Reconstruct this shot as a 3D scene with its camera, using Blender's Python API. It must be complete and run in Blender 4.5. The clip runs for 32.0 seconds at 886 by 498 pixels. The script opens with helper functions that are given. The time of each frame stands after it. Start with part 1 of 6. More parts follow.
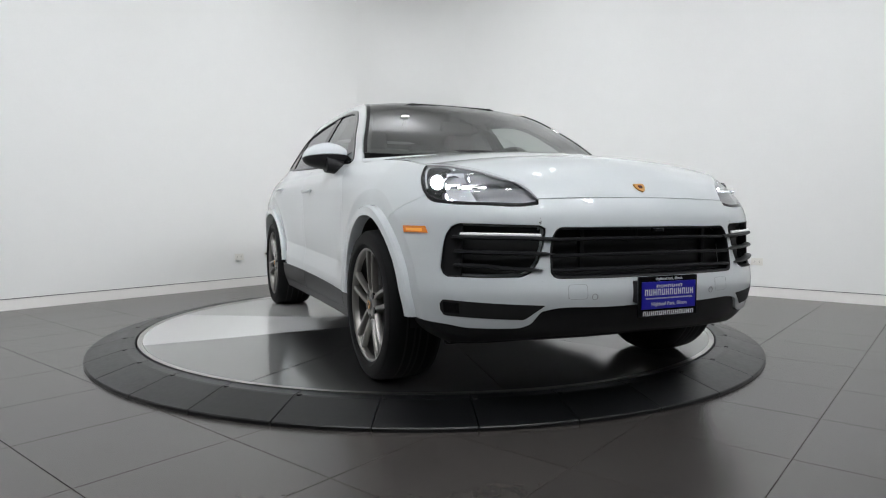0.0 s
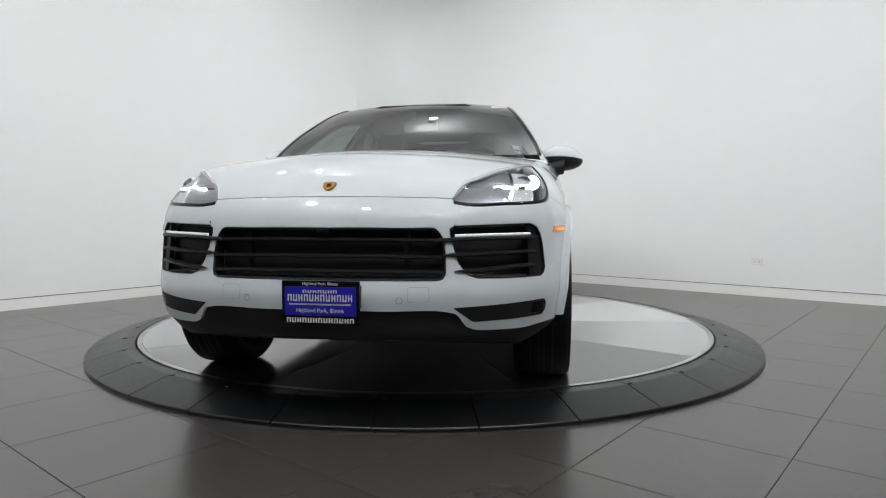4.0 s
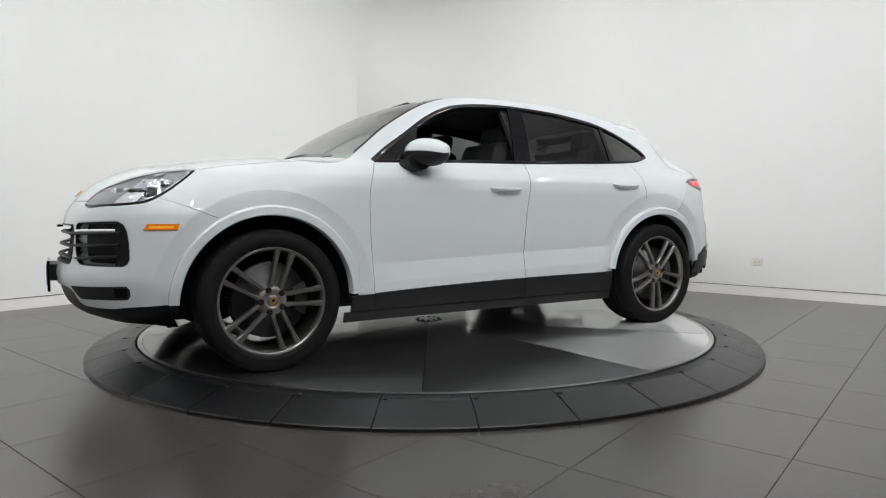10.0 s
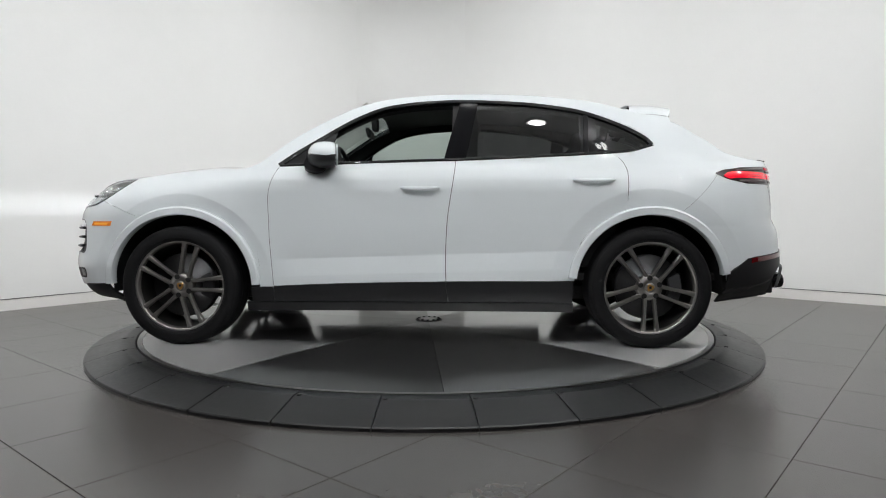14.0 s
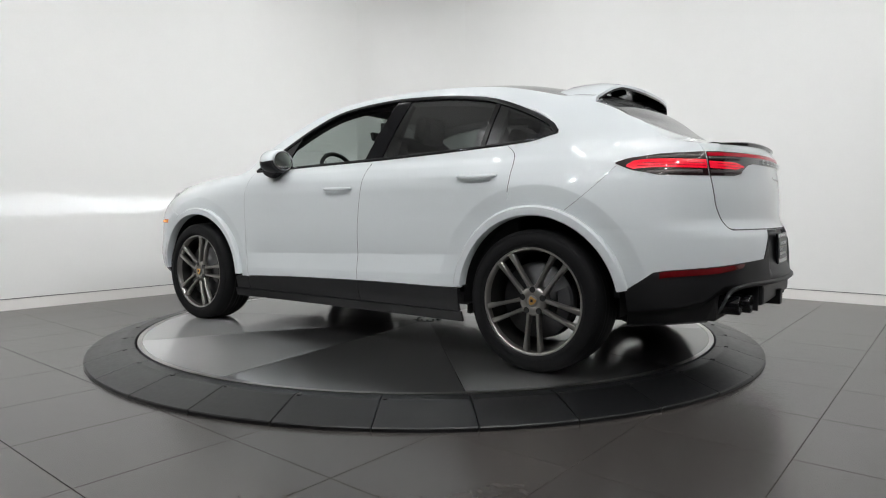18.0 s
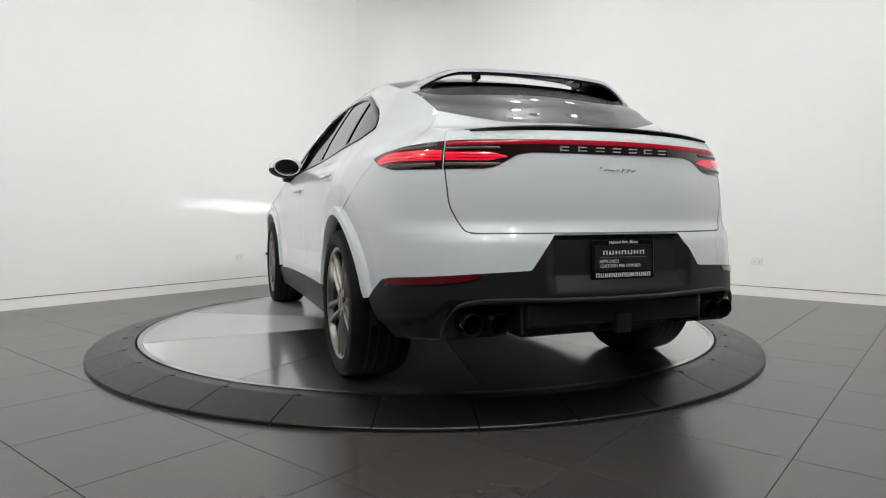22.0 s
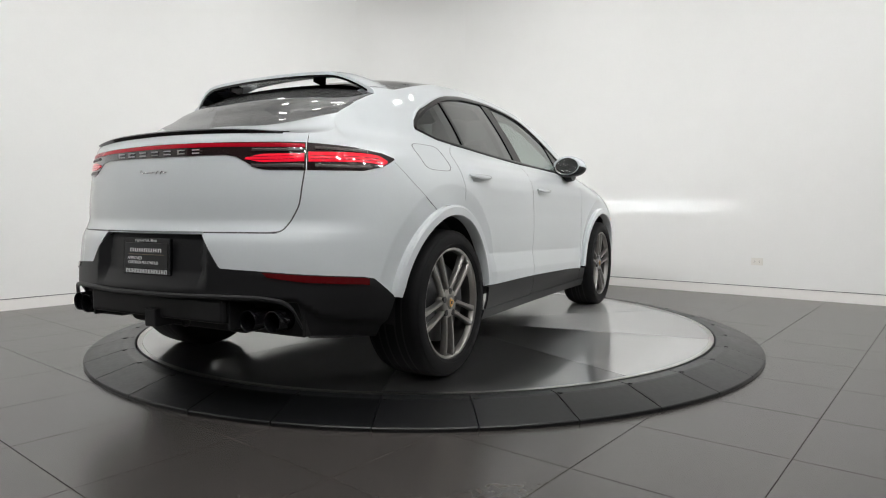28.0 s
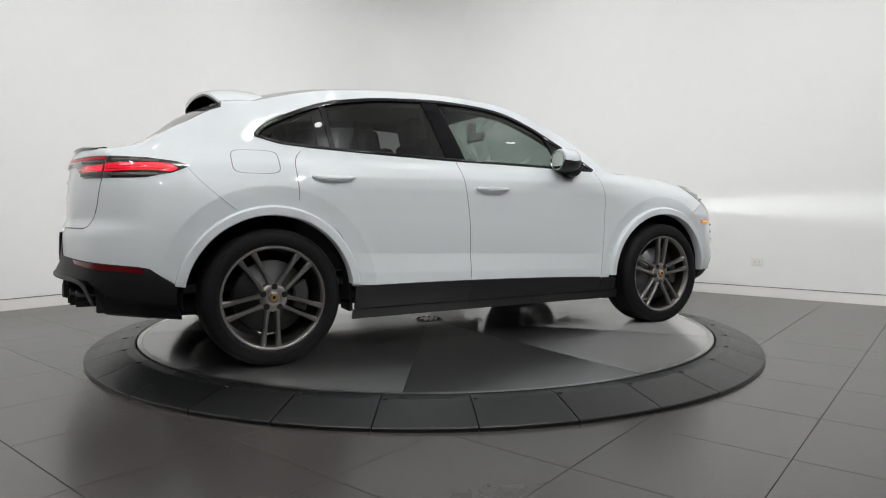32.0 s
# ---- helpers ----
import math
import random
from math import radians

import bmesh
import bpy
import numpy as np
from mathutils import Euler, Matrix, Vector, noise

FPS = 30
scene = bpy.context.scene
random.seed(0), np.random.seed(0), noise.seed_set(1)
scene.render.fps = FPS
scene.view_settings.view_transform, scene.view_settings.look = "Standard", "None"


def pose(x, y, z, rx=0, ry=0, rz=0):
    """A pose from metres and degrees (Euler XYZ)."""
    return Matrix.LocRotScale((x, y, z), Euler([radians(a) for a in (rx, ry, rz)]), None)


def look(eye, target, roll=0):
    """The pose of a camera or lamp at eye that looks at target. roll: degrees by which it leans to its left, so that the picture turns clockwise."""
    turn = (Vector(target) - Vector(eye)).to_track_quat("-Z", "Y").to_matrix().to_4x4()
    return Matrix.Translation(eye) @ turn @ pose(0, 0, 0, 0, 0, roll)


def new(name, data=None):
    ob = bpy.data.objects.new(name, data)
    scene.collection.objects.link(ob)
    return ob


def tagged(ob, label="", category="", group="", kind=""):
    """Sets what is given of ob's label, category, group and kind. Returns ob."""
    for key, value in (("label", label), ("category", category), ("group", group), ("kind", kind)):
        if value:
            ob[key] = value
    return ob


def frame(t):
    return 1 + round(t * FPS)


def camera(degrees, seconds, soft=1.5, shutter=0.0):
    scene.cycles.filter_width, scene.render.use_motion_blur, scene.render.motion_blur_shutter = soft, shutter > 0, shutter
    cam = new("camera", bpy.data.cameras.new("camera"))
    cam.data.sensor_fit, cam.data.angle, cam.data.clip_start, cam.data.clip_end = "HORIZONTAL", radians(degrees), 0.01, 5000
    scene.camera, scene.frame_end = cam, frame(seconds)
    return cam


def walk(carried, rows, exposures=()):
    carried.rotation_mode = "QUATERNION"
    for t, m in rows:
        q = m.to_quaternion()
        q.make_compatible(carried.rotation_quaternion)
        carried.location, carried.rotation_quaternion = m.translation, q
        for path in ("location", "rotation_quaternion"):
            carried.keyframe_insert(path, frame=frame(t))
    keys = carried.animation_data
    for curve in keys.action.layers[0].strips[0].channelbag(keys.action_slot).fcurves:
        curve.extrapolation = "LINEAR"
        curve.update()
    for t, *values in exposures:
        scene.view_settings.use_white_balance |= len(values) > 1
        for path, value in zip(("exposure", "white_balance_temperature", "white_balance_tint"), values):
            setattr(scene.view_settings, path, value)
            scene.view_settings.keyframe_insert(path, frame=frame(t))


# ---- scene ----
EXPOSURES = [(0.0, -0.38, 6280, 10), (1.0, -0.46, 6220, 10), (2.0, -0.54, 6150, 10), (3.0, -0.44, 6200, 10), (6.0, -0.31, 6470, 10), (9.0, -0.30, 6450, 10), (13.0, -0.33, 6430, 10), (18.0, -0.32, 6450, 10), (19.0, -0.11, 6500, 10), (20.0, -0.57, 6540, 10), (21.0, -0.28, 6560, 10), (24.0, -0.31, 6570, 10), (29.0, -0.31, 6550, 10), (32.0, -0.38, 6520, 10)]
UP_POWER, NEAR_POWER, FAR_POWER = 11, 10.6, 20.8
BEAM_EMIT = 0.22e5
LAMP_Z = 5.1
GRID = (1.9, 4.5, 7.1, 9.7)
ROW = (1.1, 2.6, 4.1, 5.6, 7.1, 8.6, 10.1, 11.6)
SEAM0, RAMP0 = 59.6, -95.8

SECONDS = 32.0
cam = camera(69.7, SECONDS, soft=1.1)
CAM = pose(0.0, -4.891, 0.902, 90 - 3.29, 0, -1.313)
walk(cam, [(0.0, CAM), (SECONDS, CAM)], exposures=EXPOSURES)

DECK = 0.076            # height of the turntable's plate over the floor
TURN = (-67.46, -8.296)  # heading at the start, degrees a second


# ---- world and lamps ----
world = bpy.data.worlds.new("world")
scene.world = world
world.use_nodes = True
world.node_tree.nodes["Background"].inputs[0].default_value = (0.02, 0.02, 0.022, 1)
world.node_tree.nodes["Background"].inputs[1].default_value = 0.05


# ---- materials ----
def material(name, color, rough=0.5, metal=0.0, coat=0.0, emit=0.0, noise_scale=0.0, vary=0.0, bump=0.0,
             rough_vary=0.0, random_vary=0.0, spec=0.5, emit_color=None, stretch=(1, 1, 1), detail=5.0):
    m = bpy.data.materials.new(name)
    m.use_nodes = True
    nt = m.node_tree
    b = nt.nodes["Principled BSDF"]
    b.inputs["Base Color"].default_value = (*color, 1)
    b.inputs["Roughness"].default_value = rough
    b.inputs["Metallic"].default_value = metal
    b.inputs["Specular IOR Level"].default_value = spec
    if coat:
        b.inputs["Coat Weight"].default_value = coat
        b.inputs["Coat Roughness"].default_value = 0.015
    if emit:
        b.inputs["Emission Color"].default_value = (*(emit_color or color), 1)
        b.inputs["Emission Strength"].default_value = emit
    if noise_scale:
        tc = nt.nodes.new("ShaderNodeTexCoord")
        mp = nt.nodes.new("ShaderNodeMapping")
        mp.inputs["Scale"].default_value = stretch
        n = nt.nodes.new("ShaderNodeTexNoise")
        n.inputs["Scale"].default_value = noise_scale
        n.inputs["Detail"].default_value = detail
        nt.links.new(tc.outputs["Object"], mp.inputs[0])
        nt.links.new(mp.outputs[0], n.inputs["Vector"])
        big = nt.nodes.new("ShaderNodeTexNoise")
        big.inputs["Scale"].default_value = noise_scale * 0.09
        big.inputs["Detail"].default_value = 3.0
        nt.links.new(mp.outputs[0], big.inputs["Vector"])
        mixed = nt.nodes.new("ShaderNodeMath")
        mixed.operation = "MULTIPLY_ADD"
        mixed.inputs[1].default_value = 0.5
        half = nt.nodes.new("ShaderNodeMath")
        half.operation = "MULTIPLY"
        half.inputs[1].default_value = 0.5
        nt.links.new(n.outputs["Fac"], half.inputs[0])
        nt.links.new(big.outputs["Fac"], mixed.inputs[0])
        nt.links.new(half.outputs[0], mixed.inputs[2])
        last = mixed.outputs[0]
        if vary or random_vary:
            hsv = nt.nodes.new("ShaderNodeHueSaturation")
            hsv.inputs["Color"].default_value = (*color, 1)
            mr = nt.nodes.new("ShaderNodeMapRange")
            mr.inputs["From Min"].default_value, mr.inputs["From Max"].default_value = 0.3, 0.7
            mr.inputs["To Min"].default_value, mr.inputs["To Max"].default_value = 1 - vary, 1 + vary
            nt.links.new(last, mr.inputs[0])
            value = mr.outputs[0]
            if random_vary:
                oi = nt.nodes.new("ShaderNodeObjectInfo")
                rv = nt.nodes.new("ShaderNodeMapRange")
                rv.inputs["To Min"].default_value, rv.inputs["To Max"].default_value = 1 - random_vary, 1 + random_vary
                nt.links.new(oi.outputs["Random"], rv.inputs[0])
                mul = nt.nodes.new("ShaderNodeMath")
                mul.operation = "MULTIPLY"
                nt.links.new(value, mul.inputs[0])
                nt.links.new(rv.outputs[0], mul.inputs[1])
                value = mul.outputs[0]
            nt.links.new(value, hsv.inputs["Value"])
            nt.links.new(hsv.outputs[0], b.inputs["Base Color"])
        if rough_vary:
            rr = nt.nodes.new("ShaderNodeMapRange")
            rr.inputs["From Min"].default_value, rr.inputs["From Max"].default_value = 0.3, 0.7
            rr.inputs["To Min"].default_value, rr.inputs["To Max"].default_value = rough - rough_vary, rough + rough_vary
            nt.links.new(last, rr.inputs[0])
            nt.links.new(rr.outputs[0], b.inputs["Roughness"])
        if bump:
            bp = nt.nodes.new("ShaderNodeBump")
            bp.inputs["Strength"].default_value = bump
            bp.inputs["Distance"].default_value = 0.002
            nt.links.new(n.outputs["Fac"], bp.inputs["Height"])
            nt.links.new(bp.outputs[0], b.inputs["Normal"])
    return m


def glass(name, tint, rough=0.0, clear=0.6, power=3.0, haze=0.0):
    """A thin pane: part of the light passes, tinted, the rest mirrors by its gloss."""
    m = bpy.data.materials.new(name)
    m.use_nodes = True
    nt = m.node_tree
    nt.nodes.remove(nt.nodes["Principled BSDF"])
    out = nt.nodes["Material Output"]
    t = nt.nodes.new("ShaderNodeBsdfTransparent")
    t.inputs[0].default_value = (*[c * clear for c in tint], 1)
    g = nt.nodes.new("ShaderNodeBsdfGlossy")
    g.inputs["Roughness"].default_value = rough
    lw = nt.nodes.new("ShaderNodeLayerWeight")
    lw.inputs["Blend"].default_value = 0.5
    steep = nt.nodes.new("ShaderNodeMath")
    steep.operation = "POWER"
    steep.inputs[1].default_value = power
    nt.links.new(lw.outputs["Facing"], steep.inputs[0])
    fr = nt.nodes.new("ShaderNodeMath")
    fr.operation = "MULTIPLY_ADD"
    fr.inputs[1].default_value, fr.inputs[2].default_value = 0.84, 0.06
    nt.links.new(steep.outputs[0], fr.inputs[0])
    mix = nt.nodes.new("ShaderNodeMixShader")
    nt.links.new(fr.outputs[0], mix.inputs[0])
    nt.links.new(t.outputs[0], mix.inputs[1])
    nt.links.new(g.outputs[0], mix.inputs[2])
    last = mix.outputs[0]
    # grey diffuse haze stands in for bright walls mirrored in the pane
    if haze:
        film = nt.nodes.new("ShaderNodeBsdfDiffuse")
        film.inputs[0].default_value = (0.5, 0.5, 0.5, 1)
        over = nt.nodes.new("ShaderNodeMixShader")
        n = nt.nodes.new("ShaderNodeTexNoise")
        n.inputs["Scale"].default_value, n.inputs["Detail"].default_value = 3.0, 6.0
        amount = nt.nodes.new("ShaderNodeMath")
        amount.operation = "MULTIPLY"
        amount.inputs[1].default_value = haze * 2
        nt.links.new(n.outputs["Fac"], amount.inputs[0])
        nt.links.new(amount.outputs[0], over.inputs[0])
        nt.links.new(last, over.inputs[1])
        nt.links.new(film.outputs[0], over.inputs[2])
        last = over.outputs[0]
    nt.links.new(last, out.inputs[0])
    return m


WALL = material("wall_paint", (0.80, 0.80, 0.78), 0.55, noise_scale=60, vary=0.012, bump=0.06)
SKIRT = material("skirting_paint", (0.82, 0.80, 0.77), 0.4, noise_scale=30, vary=0.02)
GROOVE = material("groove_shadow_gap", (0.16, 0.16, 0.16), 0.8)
WALL_GREY = material("unseen_wall_grey", (0.12, 0.12, 0.12), 0.6, noise_scale=40, vary=0.03)
CEIL = material("ceiling_paint", (0.82, 0.82, 0.81), 0.8, noise_scale=20, vary=0.02)
TILE = material("floor_tile", (0.064, 0.0575, 0.0535), 0.27, noise_scale=22, vary=0.13, random_vary=0.06, spec=0.95)
GROUT = material("grout", (0.05, 0.042, 0.037), 0.8, noise_scale=80, vary=0.2)
MAT_RUBBER = material("ramp_rubber", (0.0065, 0.0068, 0.0075), 0.37, spec=0.5, noise_scale=40, vary=0.25, rough_vary=0.06, bump=0.1, random_vary=0.06)
STEEL = material("brushed_plate", (0.56, 0.56, 0.555), 0.11, metal=1.0, noise_scale=3, vary=0.12, random_vary=0.30, stretch=(0.5, 1, 1), detail=10)


def dusty(m):
    """Fine scuffs and a thin dusty film over a metal: part of its gloss turns dull."""
    nt = m.node_tree
    b = nt.nodes["Principled BSDF"]
    b.inputs["Metallic"].default_value = 0.94
    dull = nt.nodes.new("ShaderNodeBsdfGlossy")
    dull.inputs["Roughness"].default_value = 0.42
    dull.inputs["Anisotropy"].default_value = 0.75
    # each plate is brushed along its own first axis and has its own tone
    axis = nt.nodes.new("ShaderNodeVectorTransform")
    axis.vector_type, axis.convert_from, axis.convert_to = "VECTOR", "OBJECT", "WORLD"
    axis.inputs[0].default_value = (1, 0.3, 0)
    nt.links.new(axis.outputs[0], dull.inputs["Tangent"])
    oi = nt.nodes.new("ShaderNodeObjectInfo")
    tone = nt.nodes.new("ShaderNodeMapRange")
    tone.inputs["To Min"].default_value, tone.inputs["To Max"].default_value = 0.48, 0.78
    nt.links.new(oi.outputs["Random"], tone.inputs[0])
    nt.links.new(tone.outputs[0], dull.inputs["Color"])
    mix = nt.nodes.new("ShaderNodeMixShader")
    mix.inputs[0].default_value = 0.40
    nt.links.new(b.outputs[0], mix.inputs[1])
    nt.links.new(dull.outputs[0], mix.inputs[2])
    nt.links.new(mix.outputs[0], nt.nodes["Material Output"].inputs[0])


dusty(STEEL)
RIMSTEEL = material("bright_rim", (0.46, 0.455, 0.44), 0.3, metal=1.0, noise_scale=50, vary=0.1)
BLACK = material("screw_black", (0.008, 0.008, 0.008), 0.4)
PLASTIC_W = material("socket_plastic", (0.75, 0.73, 0.68), 0.35)
CALIPER_GREY = material("dome_grey", (0.12, 0.12, 0.125), 0.3)
LAMP_GLOW = material("lamp_glow", (1, 1, 1), 0.5, emit=19.0, emit_color=(1, 0.99, 0.97))
METAL_W = material("lamp_housing", (0.75, 0.75, 0.75), 0.4)


# ---- building helpers ----
def mesh_object(name, bm, mat, parent=None, smooth=False):
    me = bpy.data.meshes.new(name)
    bm.normal_update()
    bm.to_mesh(me)
    bm.free()
    if mat:
        me.materials.append(mat)
    if smooth:
        me.shade_smooth()
    ob = new(name, me)
    if parent:
        ob.parent = parent
    return ob


def part(name, bm, mat, parent, label="", smooth=False):
    ob = mesh_object(name, bm, mat, parent, smooth)
    if label:
        ob["label"] = label
    return ob


def boxm(sx, sy, sz, m=None, bevel=0.0, bm=None):
    own = bm is None
    bm = bm or bmesh.new()
    r = bmesh.ops.create_cube(bm, size=1.0)
    for v in r["verts"]:
        v.co = Vector((v.co.x * sx, v.co.y * sy, v.co.z * sz))
    if bevel:
        es = list({e for v in r["verts"] for e in v.link_edges})
        rb = bmesh.ops.bevel(bm, geom=es, offset=bevel, segments=2, affect="EDGES", profile=0.5)
        vs = list({v for f in rb["faces"] for v in f.verts} | {v for v in r["verts"] if v.is_valid})
    else:
        vs = r["verts"]
    if m is not None:
        bmesh.ops.transform(bm, matrix=m, verts=vs)
    return bm


def lathe(profile, n=48, axis="z", closed=False, start=0.0, sweep=math.tau):
    """A solid of revolution of (radius, height) pairs about an axis."""
    bm = bmesh.new()
    rings = []
    full = abs(sweep - math.tau) < 1e-6
    cols = n if full else n + 1
    for i in range(cols):
        a = start + sweep * i / n
        c, s = math.cos(a), math.sin(a)
        row = []
        for r, hh in profile:
            co = (r * c, r * s, hh) if axis == "z" else (r * c, hh, r * s)
            row.append(bm.verts.new(co))
        rings.append(row)
    k = len(profile)
    for i in range(n):
        a, b = rings[i], rings[(i + 1) % cols]
        for j in range(k if closed else k - 1):
            q = (a[j], b[j], b[(j + 1) % k], a[(j + 1) % k])
            if axis != "z":
                q = q[::-1]
            try:
                bm.faces.new(q)
            except ValueError:
                pass
    if not full:
        for row in (rings[0], rings[-1]):
            if closed:
                bm.faces.new(row)
    bmesh.ops.recalc_face_normals(bm, faces=bm.faces[:])
    return bm


# ---- the room ----
ANG = 49.3
RU = Vector((math.cos(radians(ANG)), math.sin(radians(ANG)), 0))   # along the left wall, away
RV = Vector((math.sin(radians(ANG)), -math.cos(radians(ANG)), 0))  # along the right wall, towards the viewer's right
CORNER = Vector((-0.30, 5.15, 0))
CEIL_Z = 5.8
LEN_L, LEN_R = 13.0, 13.0


def room_point(a, b, z=0.0):
    """a metres from the corner back along the left wall, b metres along the right wall."""
    return CORNER - RU * a + RV * b + Vector((0, 0, z))


def extrude_path(pts, z0, z1, thick, side):
    """A wall of a thickness on a plan path; side gives the way of its back."""
    bm = bmesh.new()
    front, back = [], []
    n = len(pts)
    for i, q in enumerate(pts):
        t = (pts[min(i + 1, n - 1)] - pts[max(i - 1, 0)]).normalized()
        nn = Vector((-t.y, t.x, 0)) * side
        front.append(q)
        back.append(q + nn * thick)
    rows = []
    for q, b in zip(front, back):
        rows.append([bm.verts.new((*c.xy, z)) for c, z in ((q, z0), (q, z1), (b, z1), (b, z0))])
    for i in range(n - 1):
        for j in range(4):
            bm.faces.new((rows[i][j], rows[i + 1][j], rows[i + 1][(j + 1) % 4], rows[i][(j + 1) % 4]))
    bm.faces.new(rows[0])
    bm.faces.new(rows[-1])
    bmesh.ops.recalc_face_normals(bm, faces=bm.faces[:])
    return bm


COVE = 1.1
EASE_IN = (1.0, 0.7, 0.3, 0.0, 0.0, 0.0)
cove = [room_point(*[COVE * sum(math.comb(5, k) * t ** k * (1 - t) ** (5 - k) * c for k, c in enumerate(row)) for row in (EASE_IN, EASE_IN[::-1])]) for t in np.linspace(0, 1, 25)]
plan = [room_point(LEN_L, 0)] + cove + [room_point(0, LEN_R)]


def setting(ob, label, category="wall"):
    return tagged(ob, label, category, kind="structure")


def offset_path(pts, d):
    n = len(pts)
    res = []
    for i, q in enumerate(pts):
        t = (pts[min(i + 1, n - 1)] - pts[max(i - 1, 0)]).normalized()
        res.append(q + Vector((-t.y, t.x, 0)) * d)
    return res


w1 = mesh_object("wall_corner", extrude_path(plan, 0.109, CEIL_Z, 0.15, 1), WALL)
for q in w1.data.polygons:
    q.use_smooth = abs(q.normal.z) < 0.5 and q.area < 2.0
setting(w1, "matte white painted studio wall with a rounded corner")
setting(mesh_object("baseboard", extrude_path(plan, 0.0, 0.100, 0.15, 1), SKIRT), "flush white baseboard under a shadow gap", "baseboard")
# the groove's shade is put into the dark grey of this strip
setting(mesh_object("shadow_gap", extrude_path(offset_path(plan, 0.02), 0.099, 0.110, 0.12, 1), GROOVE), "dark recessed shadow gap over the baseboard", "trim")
# unseen walls that close the room; their dark grey keeps bounce light low
back_plan = [room_point(0, LEN_R), room_point(LEN_L, LEN_R), room_point(LEN_L, 0)]
setting(mesh_object("wall_behind", extrude_path(back_plan, 0, CEIL_Z, 0.15, 1), WALL_GREY), "unseen matte grey wall closing the studio")
# out of view: height and white chosen for the light it bounces
bm = boxm(LEN_L + 0.4, LEN_R + 0.4, 0.12, Matrix.Translation(room_point(LEN_L / 2, LEN_R / 2, CEIL_Z + 0.06)) @ Matrix.Rotation(radians(ANG), 4, "Z"))
setting(mesh_object("ceiling", bm, CEIL), "unseen plain white studio ceiling", "ceiling")

# floor: a bed of grout, with tiles on it
bm = boxm(LEN_L + 0.3, LEN_R + 0.3, 0.1, Matrix.Translation(room_point(LEN_L / 2, LEN_R / 2, -0.0535)) @ Matrix.Rotation(radians(ANG), 4, "Z"))
floor = setting(mesh_object("floor", bm, GROUT), "dark grey-brown matte porcelain tiled floor", "floor")


def outlet(p, across, duplex=True):
    """A wall outlet plate with its sockets, flat on a wall."""
    n = Vector((across.y, -across.x, 0))
    m = Matrix((across, Vector((0, 0, 1)), n)).transposed().to_4x4()
    m.translation = p
    w, h = (0.115, 0.078) if duplex else (0.05, 0.05)
    ob = tagged(new("wall_outlet"), "cream plastic wall outlet plate" if duplex else "small dark round wall jack with a plug", "outlet")
    ob.matrix_world = m
    if duplex:
        part("cover_plate", boxm(w, h, 0.008, Matrix.Translation((0, 0, 0.004)), 0.002), PLASTIC_W, ob)
        for dx in (-0.024, 0.024):
            sock = part("socket", boxm(0.030, 0.034, 0.004, Matrix.Translation((dx, 0, 0.009)), 0.002), PLASTIC_W, ob)
            for dy in (-0.006, 0.006):
                part("slot", boxm(0.010, 0.003, 0.001, Matrix.Translation((dx, dy, 0.0114))), BLACK, sock)
    else:
        part("cover_plate", lathe([(0.0, 0.006), (0.022, 0.006), (0.024, 0.0)], 20), PLASTIC_W, ob)
        part("plug", lathe([(0.0, 0.030), (0.010, 0.030), (0.013, 0.024), (0.013, 0.006)], 16), BLACK, ob)


outlet(Vector((-2.283, 2.815, 0.367)), RU)
outlet(Vector((-2.030, 3.099, 0.389)), RU, False)
outlet(Vector((3.533, 1.852, 0.374)), RV)
dome = tagged(new("dome_camera"), "small grey dome camera on a bracket in the wall corner", "camera")
dome.location = room_point(0.40, 0.40, 4.20)
part("dome", lathe([(0.0, -0.055), (0.03, -0.047), (0.048, -0.025), (0.053, 0.0), (0.053, 0.03), (0.0, 0.035)], 24), CALIPER_GREY, dome, smooth=True)
part("bracket", boxm(0.03, 0.36, 0.03, Matrix.Translation((0.0, 0.17, 0.045)), 0.004), METAL_W, dome)


def tiles():
    """Tiles of 0.59 m as pieces of the floor; those beyond the near stretch share one mesh."""
    T = radians(49.4)
    U, V = Vector((math.cos(T), math.sin(T), 0)), Vector((math.sin(T), -math.cos(T), 0))
    w, gap = 0.590, 0.0032
    bm = boxm(w - gap, w - gap, 0.008, bevel=0.0008)
    me = bpy.data.meshes.new("tile")
    bm.to_mesh(me)
    bm.free()
    me.materials.append(TILE)
    rest = bmesh.new()
    for i in range(-20, 22):
        for j in range(-20, 22):
            c = U * (-2.910 + w * (i + 0.5)) + V * (0.368 + w * (j + 0.5))
            d = c - CORNER
            a, b = -d.dot(RU), d.dot(RV)
            if a < -0.25 or b < -0.25 or a > LEN_L + 0.2 or b > LEN_R + 0.2 or c.length < 1.7:
                continue
            if c.y < -4.6 or abs(c.x) > 6.2:
                boxm(w - gap, w - gap, 0.008, Matrix.Translation((c.x, c.y, -0.004)) @ Matrix.Rotation(T, 4, "Z"), bm=rest)
                continue
            ob = new("tile", me)
            ob.parent = floor
            ob.matrix_basis = Matrix.Translation((c.x, c.y, -0.004)) @ Matrix.Rotation(T, 4, "Z")
    far = part("tile_field", rest, TILE, floor)
    far["kind"] = "stuff"


tiles()
# ---- the turntable ----
R_DISC, R_RAMP, R_FLAT = 2.035, 2.331, 2.125
hub_empty = tagged(new("turntable_plate"), "round brushed steel turntable plate with radial seams", "turntable")


